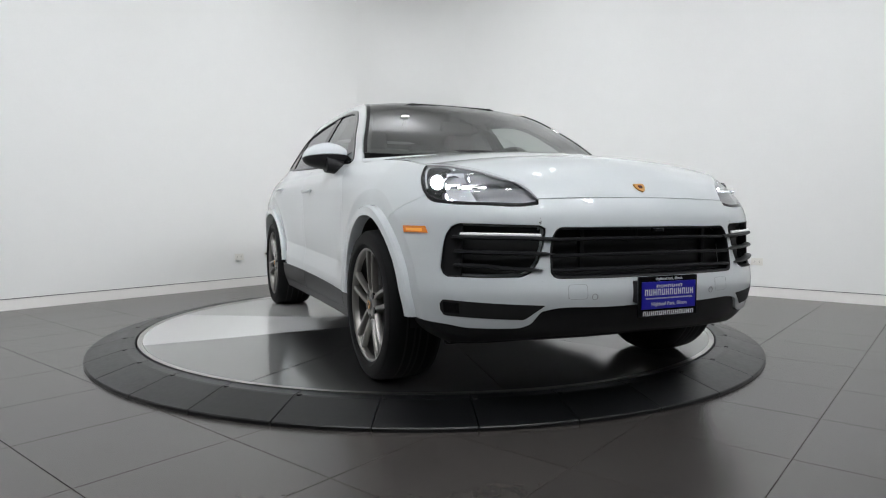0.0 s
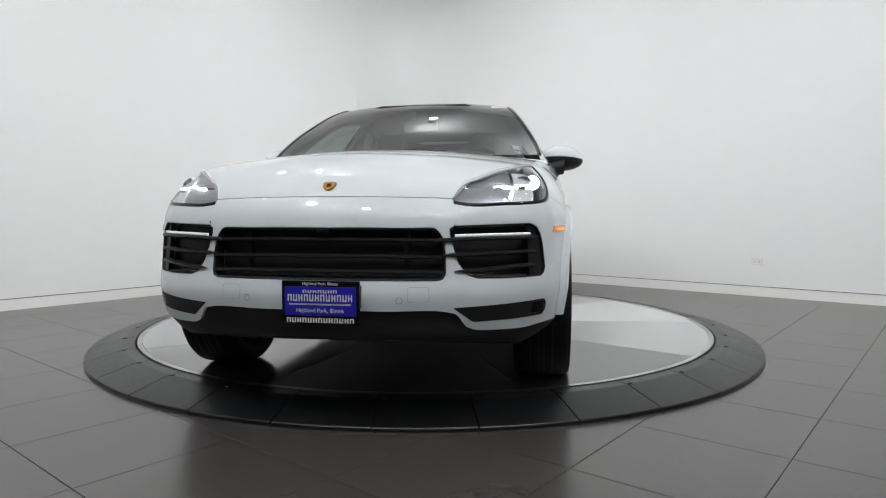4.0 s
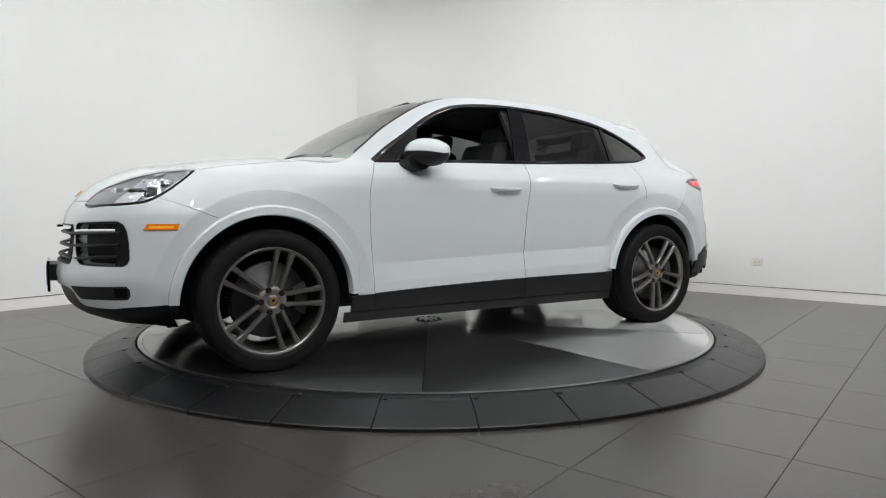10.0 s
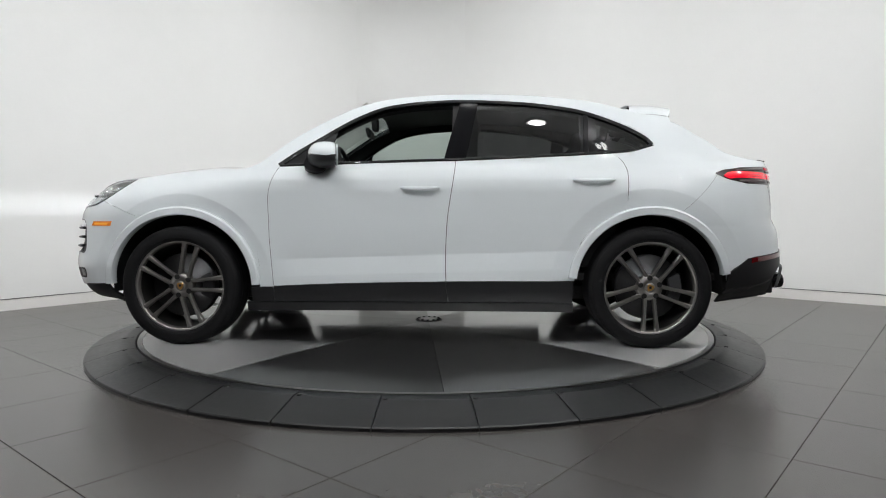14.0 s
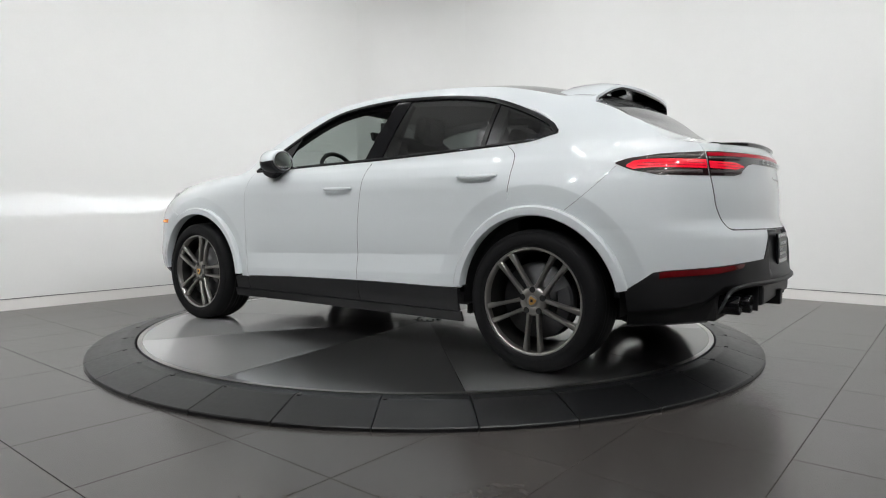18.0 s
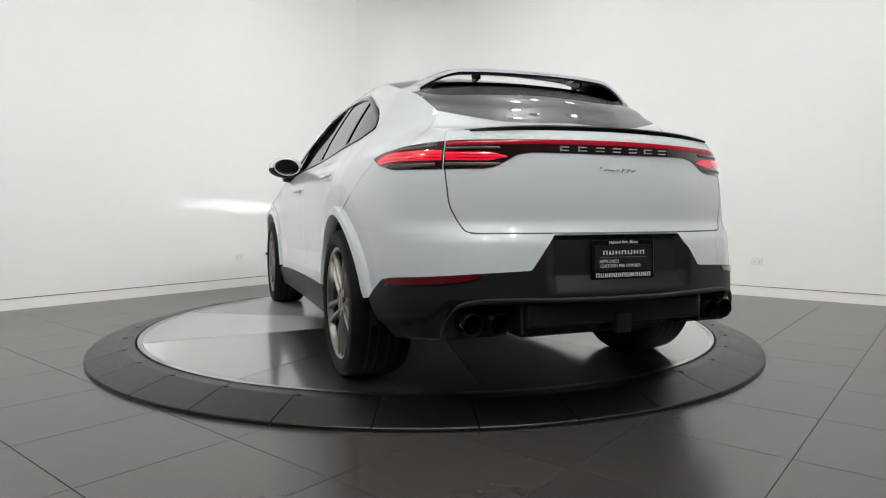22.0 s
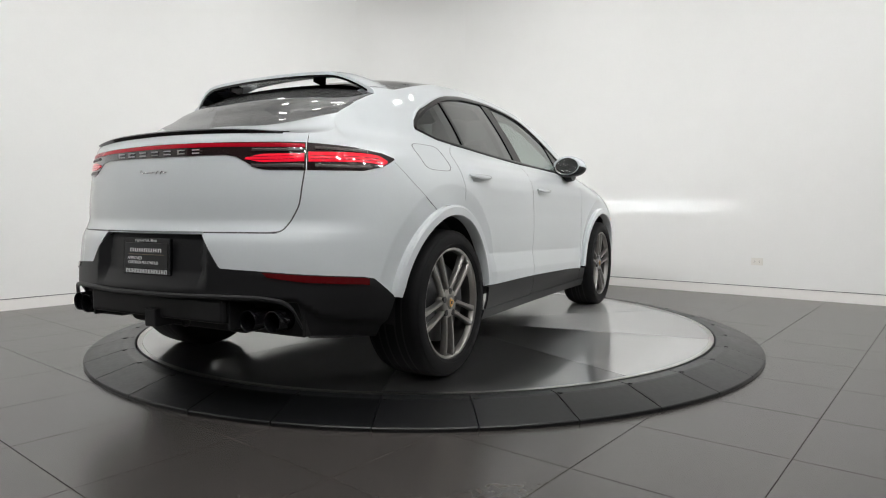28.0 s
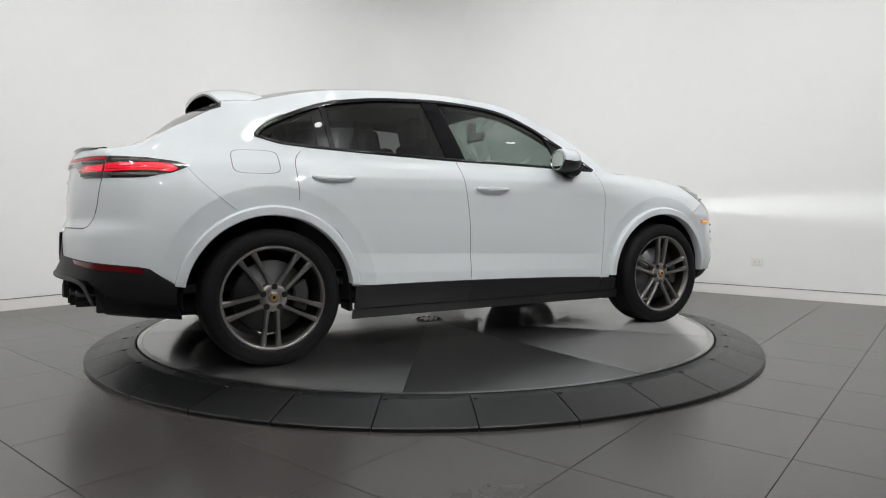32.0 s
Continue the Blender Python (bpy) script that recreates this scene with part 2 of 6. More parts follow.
def sector(r0, r1, a0, a1, z0, z1, n):
    bm = bmesh.new()
    top, bot = [], []
    for i in range(n + 1):
        a = a0 + (a1 - a0) * i / n
        c, s = math.cos(a), math.sin(a)
        top.append([bm.verts.new((r * c, r * s, z1)) for r in (r0, r1)])
        bot.append([bm.verts.new((r * c, r * s, z0)) for r in (r0, r1)])
    for i in range(n):
        bm.faces.new((top[i][0], top[i][1], top[i + 1][1], top[i + 1][0]))
        bm.faces.new((bot[i][1], top[i + 0][1], top[i + 1][1], bot[i + 1][1])[::-1])
        bm.faces.new((bot[i][0], top[i][0], top[i + 1][0], bot[i + 1][0]))
    for i in (0, n):
        bm.faces.new((top[i][0], top[i][1], bot[i][1], bot[i][0]))
    bmesh.ops.recalc_face_normals(bm, faces=bm.faces[:])
    return bm


def turntable():
    for k in range(10):
        a0 = radians(SEAM0 + 36 * k) + 0.0012
        a1 = radians(SEAM0 + 36 * (k + 1)) - 0.0012
        seg = part("plate_segment", sector(0.105, R_DISC - 0.03, 0.0, a1 - a0, -0.02, 0.0, 24), STEEL, hub_empty)
        seg.rotation_euler = (0, 0, a0)
    part("rim", lathe([(R_DISC - 0.028, -0.03), (R_DISC - 0.028, 0.001), (R_DISC, 0.001), (R_DISC, -0.05)], 160), RIMSTEEL, hub_empty, "bright steel rim band")
    part("centre_cap", lathe([(0.0, 0.006), (0.098, 0.006), (0.103, 0.002), (0.103, -0.02)], 40), STEEL, hub_empty, "round steel centre cap with bolts")
    for k in range(12):
        a = math.tau * k / 12
        bm = lathe([(0, 0.012), (0.008, 0.012), (0.010, 0.008), (0.010, 0.004)], 10)
        ob = part("bolt", bm, BLACK, hub_empty)
        ob.location = (0.085 * math.cos(a), 0.085 * math.sin(a), 0)
    part("underside", lathe([(0, -0.022), (R_DISC - 0.01, -0.022), (R_DISC - 0.01, -0.04), (0, -0.04)], 64), BLACK, hub_empty)


def ramp_ring():
    ramp = tagged(new("ramp_ring"), "black rubber ramp ring of separate mats round the turntable", "ramp")
    count = 33
    step = 360.0 / count
    prof = [(R_DISC + 0.012, -0.01), (R_DISC + 0.012, DECK - 0.004), (R_DISC + 0.016, DECK), (R_FLAT - 0.012, DECK), (R_FLAT, DECK - 0.002),
            (R_RAMP - 0.004, 0.020), (R_RAMP, 0.015), (R_RAMP, 0.0)]
    me = None
    for k in range(count):
        if me is None:
            bm = lathe(prof, 8, closed=True, start=0.0013, sweep=radians(step) - 0.0026)
            ob = part("mat", bm, MAT_RUBBER, ramp)
            me = ob.data
        else:
            ob = new("mat", me)
            ob.parent = ramp
        ob.rotation_euler = (0, 0, radians(RAMP0 + step * k))
        a = radians(RAMP0 + step * k + 0.55)
        if k == 0:
            sb = part("screw", lathe([(0, 0.004), (0.011, 0.004), (0.013, 0.001), (0.013, -0.002)], 12), BLACK, ramp)
            sm = sb.data
        else:
            sb = new("screw", sm)
            sb.parent = ramp
        sb.location = ((R_FLAT - 0.012) * math.cos(a), (R_FLAT - 0.012) * math.sin(a), DECK)
    part("base_ring", lathe([(R_DISC + 0.014, 0.0), (R_DISC + 0.014, DECK - 0.012), (R_FLAT, DECK - 0.014), (R_RAMP - 0.02, 0.004)], 120), BLACK, ramp)


turntable()
ramp_ring()
# ---- the car's skin: a plan line round the car, and how far the skin stands off it at each height ----
def hermite(xs, ys, x, ends=None):
    """Smooth curve through knots; slopes by neighbours."""
    xs, ys = np.asarray(xs, float), np.asarray(ys, float)
    d = np.diff(ys) / np.diff(xs)
    m = np.empty_like(ys)
    m[0], m[-1] = d[0], d[-1]
    h = np.diff(xs)
    m[1:-1] = (h[1:] * d[:-1] + h[:-1] * d[1:]) / (h[1:] + h[:-1])
    if ends:
        m[0], m[-1] = ends
    x = np.clip(np.asarray(x, float), xs[0], xs[-1])
    i = np.clip(np.searchsorted(xs, x) - 1, 0, len(xs) - 2)
    t = (x - xs[i]) / h[i]
    t2, t3 = t * t, t * t * t
    return (2 * t3 - 3 * t2 + 1) * ys[i] + (t3 - 2 * t2 + t) * h[i] * m[i] + (-2 * t3 + 3 * t2) * ys[i + 1] + (t3 - t2) * h[i] * m[i + 1]


def pchip(xs, ys, x):
    """Smooth curve through knots that never overshoots."""
    xs, ys = np.asarray(xs, float), np.asarray(ys, float)
    h, d = np.diff(xs), np.diff(ys) / np.diff(xs)
    m = np.zeros_like(ys)
    m[0], m[-1] = d[0], d[-1]
    for k in range(1, len(xs) - 1):
        if d[k - 1] * d[k] > 0:
            w1_, w2_ = 2 * h[k] + h[k - 1], h[k] + 2 * h[k - 1]
            m[k] = (w1_ + w2_) / (w1_ / d[k - 1] + w2_ / d[k])
    x = np.clip(np.asarray(x, float), xs[0], xs[-1])
    i = np.clip(np.searchsorted(xs, x) - 1, 0, len(xs) - 2)
    t = (x - xs[i]) / h[i]
    t2, t3 = t * t, t * t * t
    return (2 * t3 - 3 * t2 + 1) * ys[i] + (t3 - 2 * t2 + t) * h[i] * m[i] + (-2 * t3 + 3 * t2) * ys[i + 1] + (t3 - t2) * h[i] * m[i + 1]


PLAN_X = [2.455, 2.435, 2.375, 2.265, 2.10, 1.93, 1.49, 1.0, 0.4, -0.3, -0.9, -1.41, -1.85, -2.08, -2.27, -2.385, -2.44, -2.455]
PLAN_Y = [0.0, 0.30, 0.56, 0.76, 0.905, 0.958, 0.985, 0.962, 0.955, 0.958, 0.97, 0.994, 0.982, 0.916, 0.748, 0.50, 0.25, 0.0]
_s = np.concatenate([[0], np.cumsum(np.hypot(np.diff(PLAN_X), np.diff(PLAN_Y)))])
S_END = float(_s[-1])


def plan_xy(s):
    return (hermite(_s, PLAN_X, s, (0.0, 0.0)), hermite(_s, PLAN_Y, s, (1.0, -1.0)))


_fine = np.linspace(0, S_END, 3000)
_fx, _fy = plan_xy(_fine)
_fx = np.minimum.accumulate(_fx)


def sx(x):
    """The place on the plan line at a length x."""
    return np.interp(-np.asarray(x, float), -_fx, _fine)


def sfront(y):
    k = int(np.argmax(_fy))
    return float(np.interp(y, np.maximum.accumulate(_fy[:k]), _fine[:k]))


def srear(y):
    return float(np.interp(-y, -np.minimum.accumulate(_fy[1600:]), _fine[1600:]))


# stand-off by height, at eight places along the plan line
ZK = [0.18, 0.26, 0.34, 0.42, 0.50, 0.60, 0.70, 0.80, 0.88, 0.95, 1.02, 1.08, 1.13, 1.20, 1.30, 1.42, 1.54, 1.64]
OFFS = {
    "nose": [-0.22, -0.10, -0.04, -0.012, 0.0, -0.022, -0.035, -0.05, -0.090, -0.15, -0.24, -0.36, -0.52, -0.6, -0.7, -0.8, -0.9, -1.0],
    "lamp": [-0.16, -0.08, -0.035, -0.012, 0.0, -0.015, -0.025, -0.035, -0.068, -0.135, -0.222, -0.338, -0.48, -0.55, -0.6, -0.7, -0.8, -0.9],
    "corner": [-0.10, -0.05, -0.025, -0.01, 0.0, -0.005, -0.01, -0.018, -0.046, -0.091, -0.17, -0.27, -0.35, -0.42, -0.5, -0.6, -0.7, -0.8],
    "arch": [-0.05, -0.03, -0.02, -0.01, -0.004, 0.0, 0.0, -0.004, -0.018, -0.045, -0.095, -0.175, -0.26, -0.34, -0.4, -0.45, -0.5, -0.55],
    "door": [-0.06, -0.03, -0.010, -0.005, -0.004, -0.005, -0.006, -0.006, -0.004, -0.003, -0.012, -0.042, -0.088, -0.125, -0.175, -0.245, -0.325, -0.41],
    "haunch": [-0.06, -0.03, -0.018, -0.010, -0.004, 0.0, 0.0, -0.003, -0.008, -0.022, -0.05, -0.085, -0.125, -0.18, -0.25, -0.335, -0.44, -0.56],
    "tail": [-0.26, -0.165, -0.095, -0.052, -0.034, -0.033, -0.036, -0.045, -0.056, -0.067, -0.085, -0.116, -0.170, -0.285, -0.375, -0.47, -0.58, -0.70],
    "hatch": [-0.13, -0.04, -0.008, 0.0, -0.004, -0.010, -0.022, -0.060, -0.062, -0.068, -0.078, -0.088, -0.098, -0.16, -0.30, -0.46, -0.6, -0.74],
}
_keys = [(0.0, "nose"), (sfront(0.45), "nose"), (sfront(0.72), "lamp"), (float(sx(2.0)), "corner"), (float(sx(1.55)), "arch"), (float(sx(0.85)), "door"),
         (float(sx(-0.9)), "door"), (float(sx(-1.5)), "haunch"), (float(sx(-2.0)), "tail"), (srear(0.62), "hatch"), (S_END, "hatch")]
_ks = np.array([k for k, _ in _keys])
_zf = np.linspace(ZK[0], ZK[-1], 400)
_tab = np.array([pchip(ZK, OFFS[n], _zf) for _, n in _keys])
_sf = np.linspace(0, S_END, 500)
_grid = np.array([pchip(_ks, _tab[:, j], _sf) for j in range(len(_zf))]).T


def stand_off(s, z):
    s, z = np.asarray(s, float), np.asarray(z, float)
    u = np.clip(s / S_END * (len(_sf) - 1), 0, len(_sf) - 1.001)
    v = np.clip((z - _zf[0]) / (_zf[-1] - _zf[0]) * (len(_zf) - 1), 0, len(_zf) - 1.001)
    i, j = u.astype(int), v.astype(int)
    a, b = u - i, v - j
    return (_grid[i, j] * (1 - a) * (1 - b) + _grid[i + 1, j] * a * (1 - b) + _grid[i, j + 1] * (1 - a) * b + _grid[i + 1, j + 1] * a * b)


def skin(s, z, lift=0.0):
    """The skin's point at a place on the plan line and a height; lift stands it off further."""
    s = np.asarray(s, float)
    z = np.asarray(z, float)
    x, y = plan_xy(s)
    e = 0.04
    xa, ya = plan_xy(np.clip(s - e, 0, S_END))
    xb, yb = plan_xy(np.clip(s + e, 0, S_END))
    tx, ty = xb - xa, yb - ya
    ln = np.hypot(tx, ty)
    nx, ny = -ty / ln * -1, tx / ln * -1
    nx, ny = ty / ln, -tx / ln
    o = stand_off(s, z) + lift
    py = y + ny * o
    return np.stack([x + nx * o, py, z + 0 * s], -1)


def skin_normal(s, z):
    e = 0.004
    a = skin(np.clip(s + e, 0, S_END), z) - skin(np.clip(s - e, 0, S_END), z)
    b = skin(s, z + e) - skin(s, z - e)
    n = np.cross(a, b)
    n /= np.linalg.norm(n, axis=-1, keepdims=True) + 1e-12
    x, y = plan_xy(s)
    flip = np.sign(n[..., 1] * np.where(y > 0.3, 1, 0) + n[..., 0] * np.where(y > 0.3, 0, 1) * np.sign(x))
    return n * np.where(flip == 0, 1, flip)[..., None]


def grid_mesh(name, P, N, mat, parent, label="", skirt=0.012, sides=(1, 1, 1, 1)):
    """A panel from a grid of points with given normals, its rim folded inwards. sides: low, high, start, end."""
    ni, nj = P.shape[:2]
    P, N = P.reshape(-1, 3), N.reshape(-1, 3)
    idx = np.arange(ni * nj).reshape(ni, nj)
    a, b, c, d = idx[:-1, :-1].ravel(), idx[1:, :-1].ravel(), idx[1:, 1:].ravel(), idx[:-1, 1:].ravel()
    quads = np.stack([a, b, c, d], -1)
    p0, p1, p2, p3 = P[quads[:, 0]], P[quads[:, 1]], P[quads[:, 2]], P[quads[:, 3]]
    fn = np.cross(p2 - p0, p3 - p1)
    nav = N[quads].mean(1)
    wrong = (fn * nav).sum(1).sum() < 0
    if wrong:
        quads = quads[:, ::-1]
    verts, normals, faces, same = [P], [N], [quads], [np.arange(len(P))]
    base = len(P)
    if skirt:
        edges = []
        for on, line in zip(sides, (idx[:, 0], idx[:, -1], idx[0, :], idx[-1, :])):
            if on:
                edges.append(line)
        cen = P.mean(0)
        for line in edges:
            q = P[line]
            nn = N[line]
            inn = q - nn * skirt
            tang = np.gradient(q, axis=0)
            sn = np.cross(tang, nn)
            sn /= np.linalg.norm(sn, axis=1, keepdims=True) + 1e-12
            out = ((q - cen) * sn).sum() > 0
            sn = sn if out else -sn
            k = len(line)
            same += [line, base + k + np.arange(k)]
            verts += [q, inn]
            normals += [sn, sn]
            i0 = base + np.arange(k - 1)
            f = np.stack([i0, i0 + 1, i0 + k + 1, i0 + k], -1)
            fnn = np.cross(q[1] - q[0], inn[0] - q[0])
            if (fnn * sn[0]).sum() < 0:
                f = f[:, ::-1]
            faces.append(f)
            base += 2 * k
    V, NN, F = np.concatenate(verts), np.concatenate(normals), np.concatenate(faces)
    me = bpy.data.meshes.new(name)
    # the fold shares its corners with the panel, with normals of its own
    joined = np.concatenate(same)[F]
    used, joined = np.unique(joined, return_inverse=True)
    me.from_pydata(V[used].tolist(), [], joined.reshape(F.shape).tolist())
    me.shade_smooth()
    me.normals_split_custom_set(NN[F].reshape(-1, 3).tolist())
    me.materials.append(mat)
    ob = new(name, me)
    if parent:
        ob.parent = parent
    if label:
        ob["label"] = label
    return ob


def _call(f, v):
    return f(v) if callable(f) else np.full_like(np.asarray(v, float), f)


def panel(name, s0, s1, zl, zu, mat, parent, side=1, label="", ns=40, nz=24, gap=0.002, skirt=0.014, lift=None, sides=(1, 1, 1, 1), gaps=None):
    """A body panel between two edges along the plan line and two in height; each may be a number or a curve of the other."""
    g = gaps or (gap,) * 4
    a = np.linspace(0, 1, ns + 1)[:, None]
    b = np.linspace(0, 1, nz + 1)[None, :]
    z = np.full((ns + 1, nz + 1), 0.7)
    s = np.zeros_like(z)
    for _ in range(6):
        lo, hi = _call(s0, z) + g[2], _call(s1, z) - g[3]
        s = lo * (1 - a) + hi * a
        z = (_call(zl, s) + g[0]) * (1 - b) + (_call(zu, s) - g[1]) * b
    l = lift(s, z) if callable(lift) else (lift or 0.0)
    P = skin(s, z, l)
    N = skin_normal(s, z)
    if callable(lift):
        e = 0.003
        ds = skin(np.clip(s + e, 0, S_END), z, lift(s + e, z)) - skin(np.clip(s - e, 0, S_END), z, lift(s - e, z))
        dz = skin(s, z + e, lift(s, z + e)) - skin(s, z - e, lift(s, z - e))
        n2 = np.cross(ds, dz)
        n2 /= np.linalg.norm(n2, axis=-1, keepdims=True) + 1e-12
        N = n2 * np.sign((n2 * N).sum(-1, keepdims=True))
    m = np.array([1, side, 1.0])
    return grid_mesh(name, P * m, N * m, mat, parent, label, skirt, sides)


def strip_on_skin(name, pts, width, height, mat, parent, side=1, label="", lift=0.0, n=24):
    """A raised band along a line of (s, z) knots on the skin."""
    pts = np.asarray(pts, float)
    t = np.linspace(0, 1, len(pts))
    tt = np.linspace(0, 1, n)
    s, z = hermite(t, pts[:, 0], tt), hermite(t, pts[:, 1], tt)
    P = skin(s, z, lift(s, z) if callable(lift) else lift)
    N = skin_normal(s, z)
    T = np.gradient(P, axis=0)
    T /= np.linalg.norm(T, axis=1, keepdims=True)
    B = np.cross(N, T)
    w = np.full(n, width) if np.isscalar(width) else hermite(t, width, tt)
    ring = []
    for u, v in ((-0.5, -0.003), (-0.5, height * 0.7), (-0.32, height), (0.32, height), (0.5, height * 0.7), (0.5, -0.003)):
        ring.append(P + B * (w * u)[:, None] + N * v)
    R = np.stack(ring, 1) * np.array([1, side, 1.0])
    return tube_mesh(name, R, mat, parent, label)


def tube_mesh(name, R, mat, parent, label="", smooth=True, caps=True):
    """A closed tube from rings of points, (n, k, 3)."""
    bm = bmesh.new()
    rows = [[bm.verts.new(c) for c in ring] for ring in R.tolist()]
    k = len(rows[0])
    for i in range(len(rows) - 1):
        for j in range(k):
            bm.faces.new((rows[i][j], rows[i + 1][j], rows[i + 1][(j + 1) % k], rows[i][(j + 1) % k]))
    if caps:
        bm.faces.new(rows[0])
        bm.faces.new(rows[-1])
    bmesh.ops.recalc_face_normals(bm, faces=bm.faces[:])
    ob = part(name, bm, mat, parent, label)
    if smooth:
        for q in ob.data.polygons:
            q.use_smooth = True
        ob.data.set_sharp_from_angle(angle=radians(40))
    return ob


SHEETS = {}


def coons(name, c0, c1, d0, d1, mat, parent, label="", n=30, m=30, bulge=None, skirt=0.012, up=1, sides=(1, 1, 1, 1)):
    """A sheet between four edge curves: c0, c1 run with u at v = 0 and 1; d0, d1 run with v at u = 0 and 1."""
    def pts(u, v):
        u, v = u[..., None], v[..., None]
        f = lambda c, t: c(t[..., 0])
        e = (1 - v) * f(c0, u) + v * f(c1, u) + (1 - u) * f(d0, v) + u * f(d1, v)
        z0, o1 = np.zeros_like(u), np.ones_like(u)
        k = (1 - u) * (1 - v) * f(c0, z0) + u * (1 - v) * f(c0, o1) + (1 - u) * v * f(c1, z0) + u * v * f(c1, o1)
        r = e - k
        if bulge is not None:
            r = r + bulge(u[..., 0], v[..., 0])
        return r
    U, Vv = np.meshgrid(np.linspace(0, 1, n + 1), np.linspace(0, 1, m + 1), indexing="ij")
    P = pts(U, Vv)
    e = 1e-3
    N = np.cross(pts(U + e, Vv) - pts(U - e, Vv), pts(U, Vv + e) - pts(U, Vv - e))
    N /= np.linalg.norm(N, axis=-1, keepdims=True) + 1e-12
    if (N[..., 2].mean() < 0) == (up > 0):
        N = -N
    ob = grid_mesh(name, P, N, mat, parent, label, skirt, sides)
    SHEETS[name] = (P.reshape(-1, 3), N.reshape(-1, 3))
    return ob


def curve3(knots, ends=None):
    """A smooth curve through 3D knots, on 0..1 by chord length."""
    k = np.asarray(knots, float)
    t = np.concatenate([[0], np.cumsum(np.linalg.norm(np.diff(k, axis=0), axis=1))])
    t /= t[-1]
    return lambda u: np.stack([hermite(t, k[:, i], u) + np.where(u < 0, u, np.where(u > 1, u - 1, 0)) * 0 for i in range(3)], -1)
# ---- paint and trim ----
PAINT = material("white_paint", (0.70, 0.738, 0.752), 0.32, coat=1.0, spec=0.25, noise_scale=900, vary=0.01)
TRIM = material("black_plastic", (0.012, 0.012, 0.013), 0.45, spec=0.35, noise_scale=400, vary=0.1, bump=0.05)
GLOSS = material("gloss_black", (0.006, 0.006, 0.007), 0.08, spec=0.4)
SATIN = material("pillar_gloss", (0.006, 0.006, 0.007), 0.1, spec=0.12)
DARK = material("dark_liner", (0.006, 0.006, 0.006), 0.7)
RUBBER = material("tyre_rubber", (0.0075, 0.0075, 0.008), 0.65, spec=0.18, noise_scale=120, vary=0.15, bump=0.1)
# GAP and SEAMLINE carry the shade of panel gaps as dark colour
GAP = material("gap_shade_black", (0.012, 0.012, 0.013), 0.8)
SEAM_SOFT = material("seam_grey", (0.30, 0.31, 0.32), 0.6)
SEAMLINE = material("seam_shadow", (0.07, 0.07, 0.073), 0.6)
RIM = material("rim_titanium", (0.28, 0.27, 0.255), 0.36, metal=0.9, noise_scale=300, vary=0.05)
RIM_IN = material("rim_barrel_grey", (0.07, 0.068, 0.065), 0.4, metal=0.8)
RIM_FACE = material("rim_lip", (0.31, 0.299, 0.283), 0.32, metal=0.9, noise_scale=200, vary=0.05)
BRAKE = material("brake_steel", (0.10, 0.10, 0.102), 0.42, metal=1.0, noise_scale=60, vary=0.15)
CALIPER = material("caliper", (0.045, 0.045, 0.048), 0.4)
AMBER = material("amber_lens", (0.75, 0.22, 0.01), 0.15, coat=1.0, emit=0.12)
GOLD = material("badge_gold", (0.62, 0.34, 0.10), 0.3, metal=0.8)
TINT = glass("tinted_glass", (0.24, 0.25, 0.25), 0.0, 0.75)
# rear pane with its pale reflection put in as a grey haze
REAR_TINT = glass("hazed_tinted_glass", (0.24, 0.25, 0.25), 0.0, 0.75, 2.2, haze=0.12)
CLEAR = glass("clear_glass", (0.74, 0.86, 0.80), 0.0, 0.8)
SHIELD = glass("windshield_glass", (0.80, 0.90, 0.86), 0.0, 0.72, 1.6)
LENS = glass("lamp_lens", (0.95, 0.96, 0.97), 0.0, 0.95)
CABIN = material("cabin_black", (0.014, 0.014, 0.014), 0.6, noise_scale=150, vary=0.2)
CHROME = material("chrome", (0.75, 0.75, 0.76), 0.12, metal=1.0)
RED = material("tail_red", (0.55, 0.006, 0.012), 0.1, coat=1.0, emit=0.65, emit_color=(1.0, 0.01, 0.05))
RED_DARK = material("tail_red_dark", (0.12, 0.004, 0.006), 0.08, coat=1.0)
SMOKE = material("smoked_lens", (0.02, 0.008, 0.009), 0.06, coat=1.0)
LED = material("led_white", (1, 1, 1), 0.3, emit=110.0, emit_color=(0.95, 0.98, 1.0))
DRL = material("daytime_strip", (0.8, 0.8, 0.8), 0.2, emit=0.35)
REFLECT = material("lamp_reflector", (0.55, 0.56, 0.57), 0.18, metal=1.0)

HF, HR, R_TYRE = 1.490, -1.410, 0.374      # hubs along the car
HUB_Z = 0.368
R_ARCH = 0.475

car = tagged(new("car"), "white coupe-roofed sport utility car with grey twin-spoke wheels", "car")


def arch_z(x, hub, r=R_ARCH):
    d = np.clip(1 - ((np.asarray(x) - hub) / r) ** 2, 0, 1)
    return HUB_Z + r * np.sqrt(d)


def x_of(s):
    return np.interp(s, _fine, _fx)


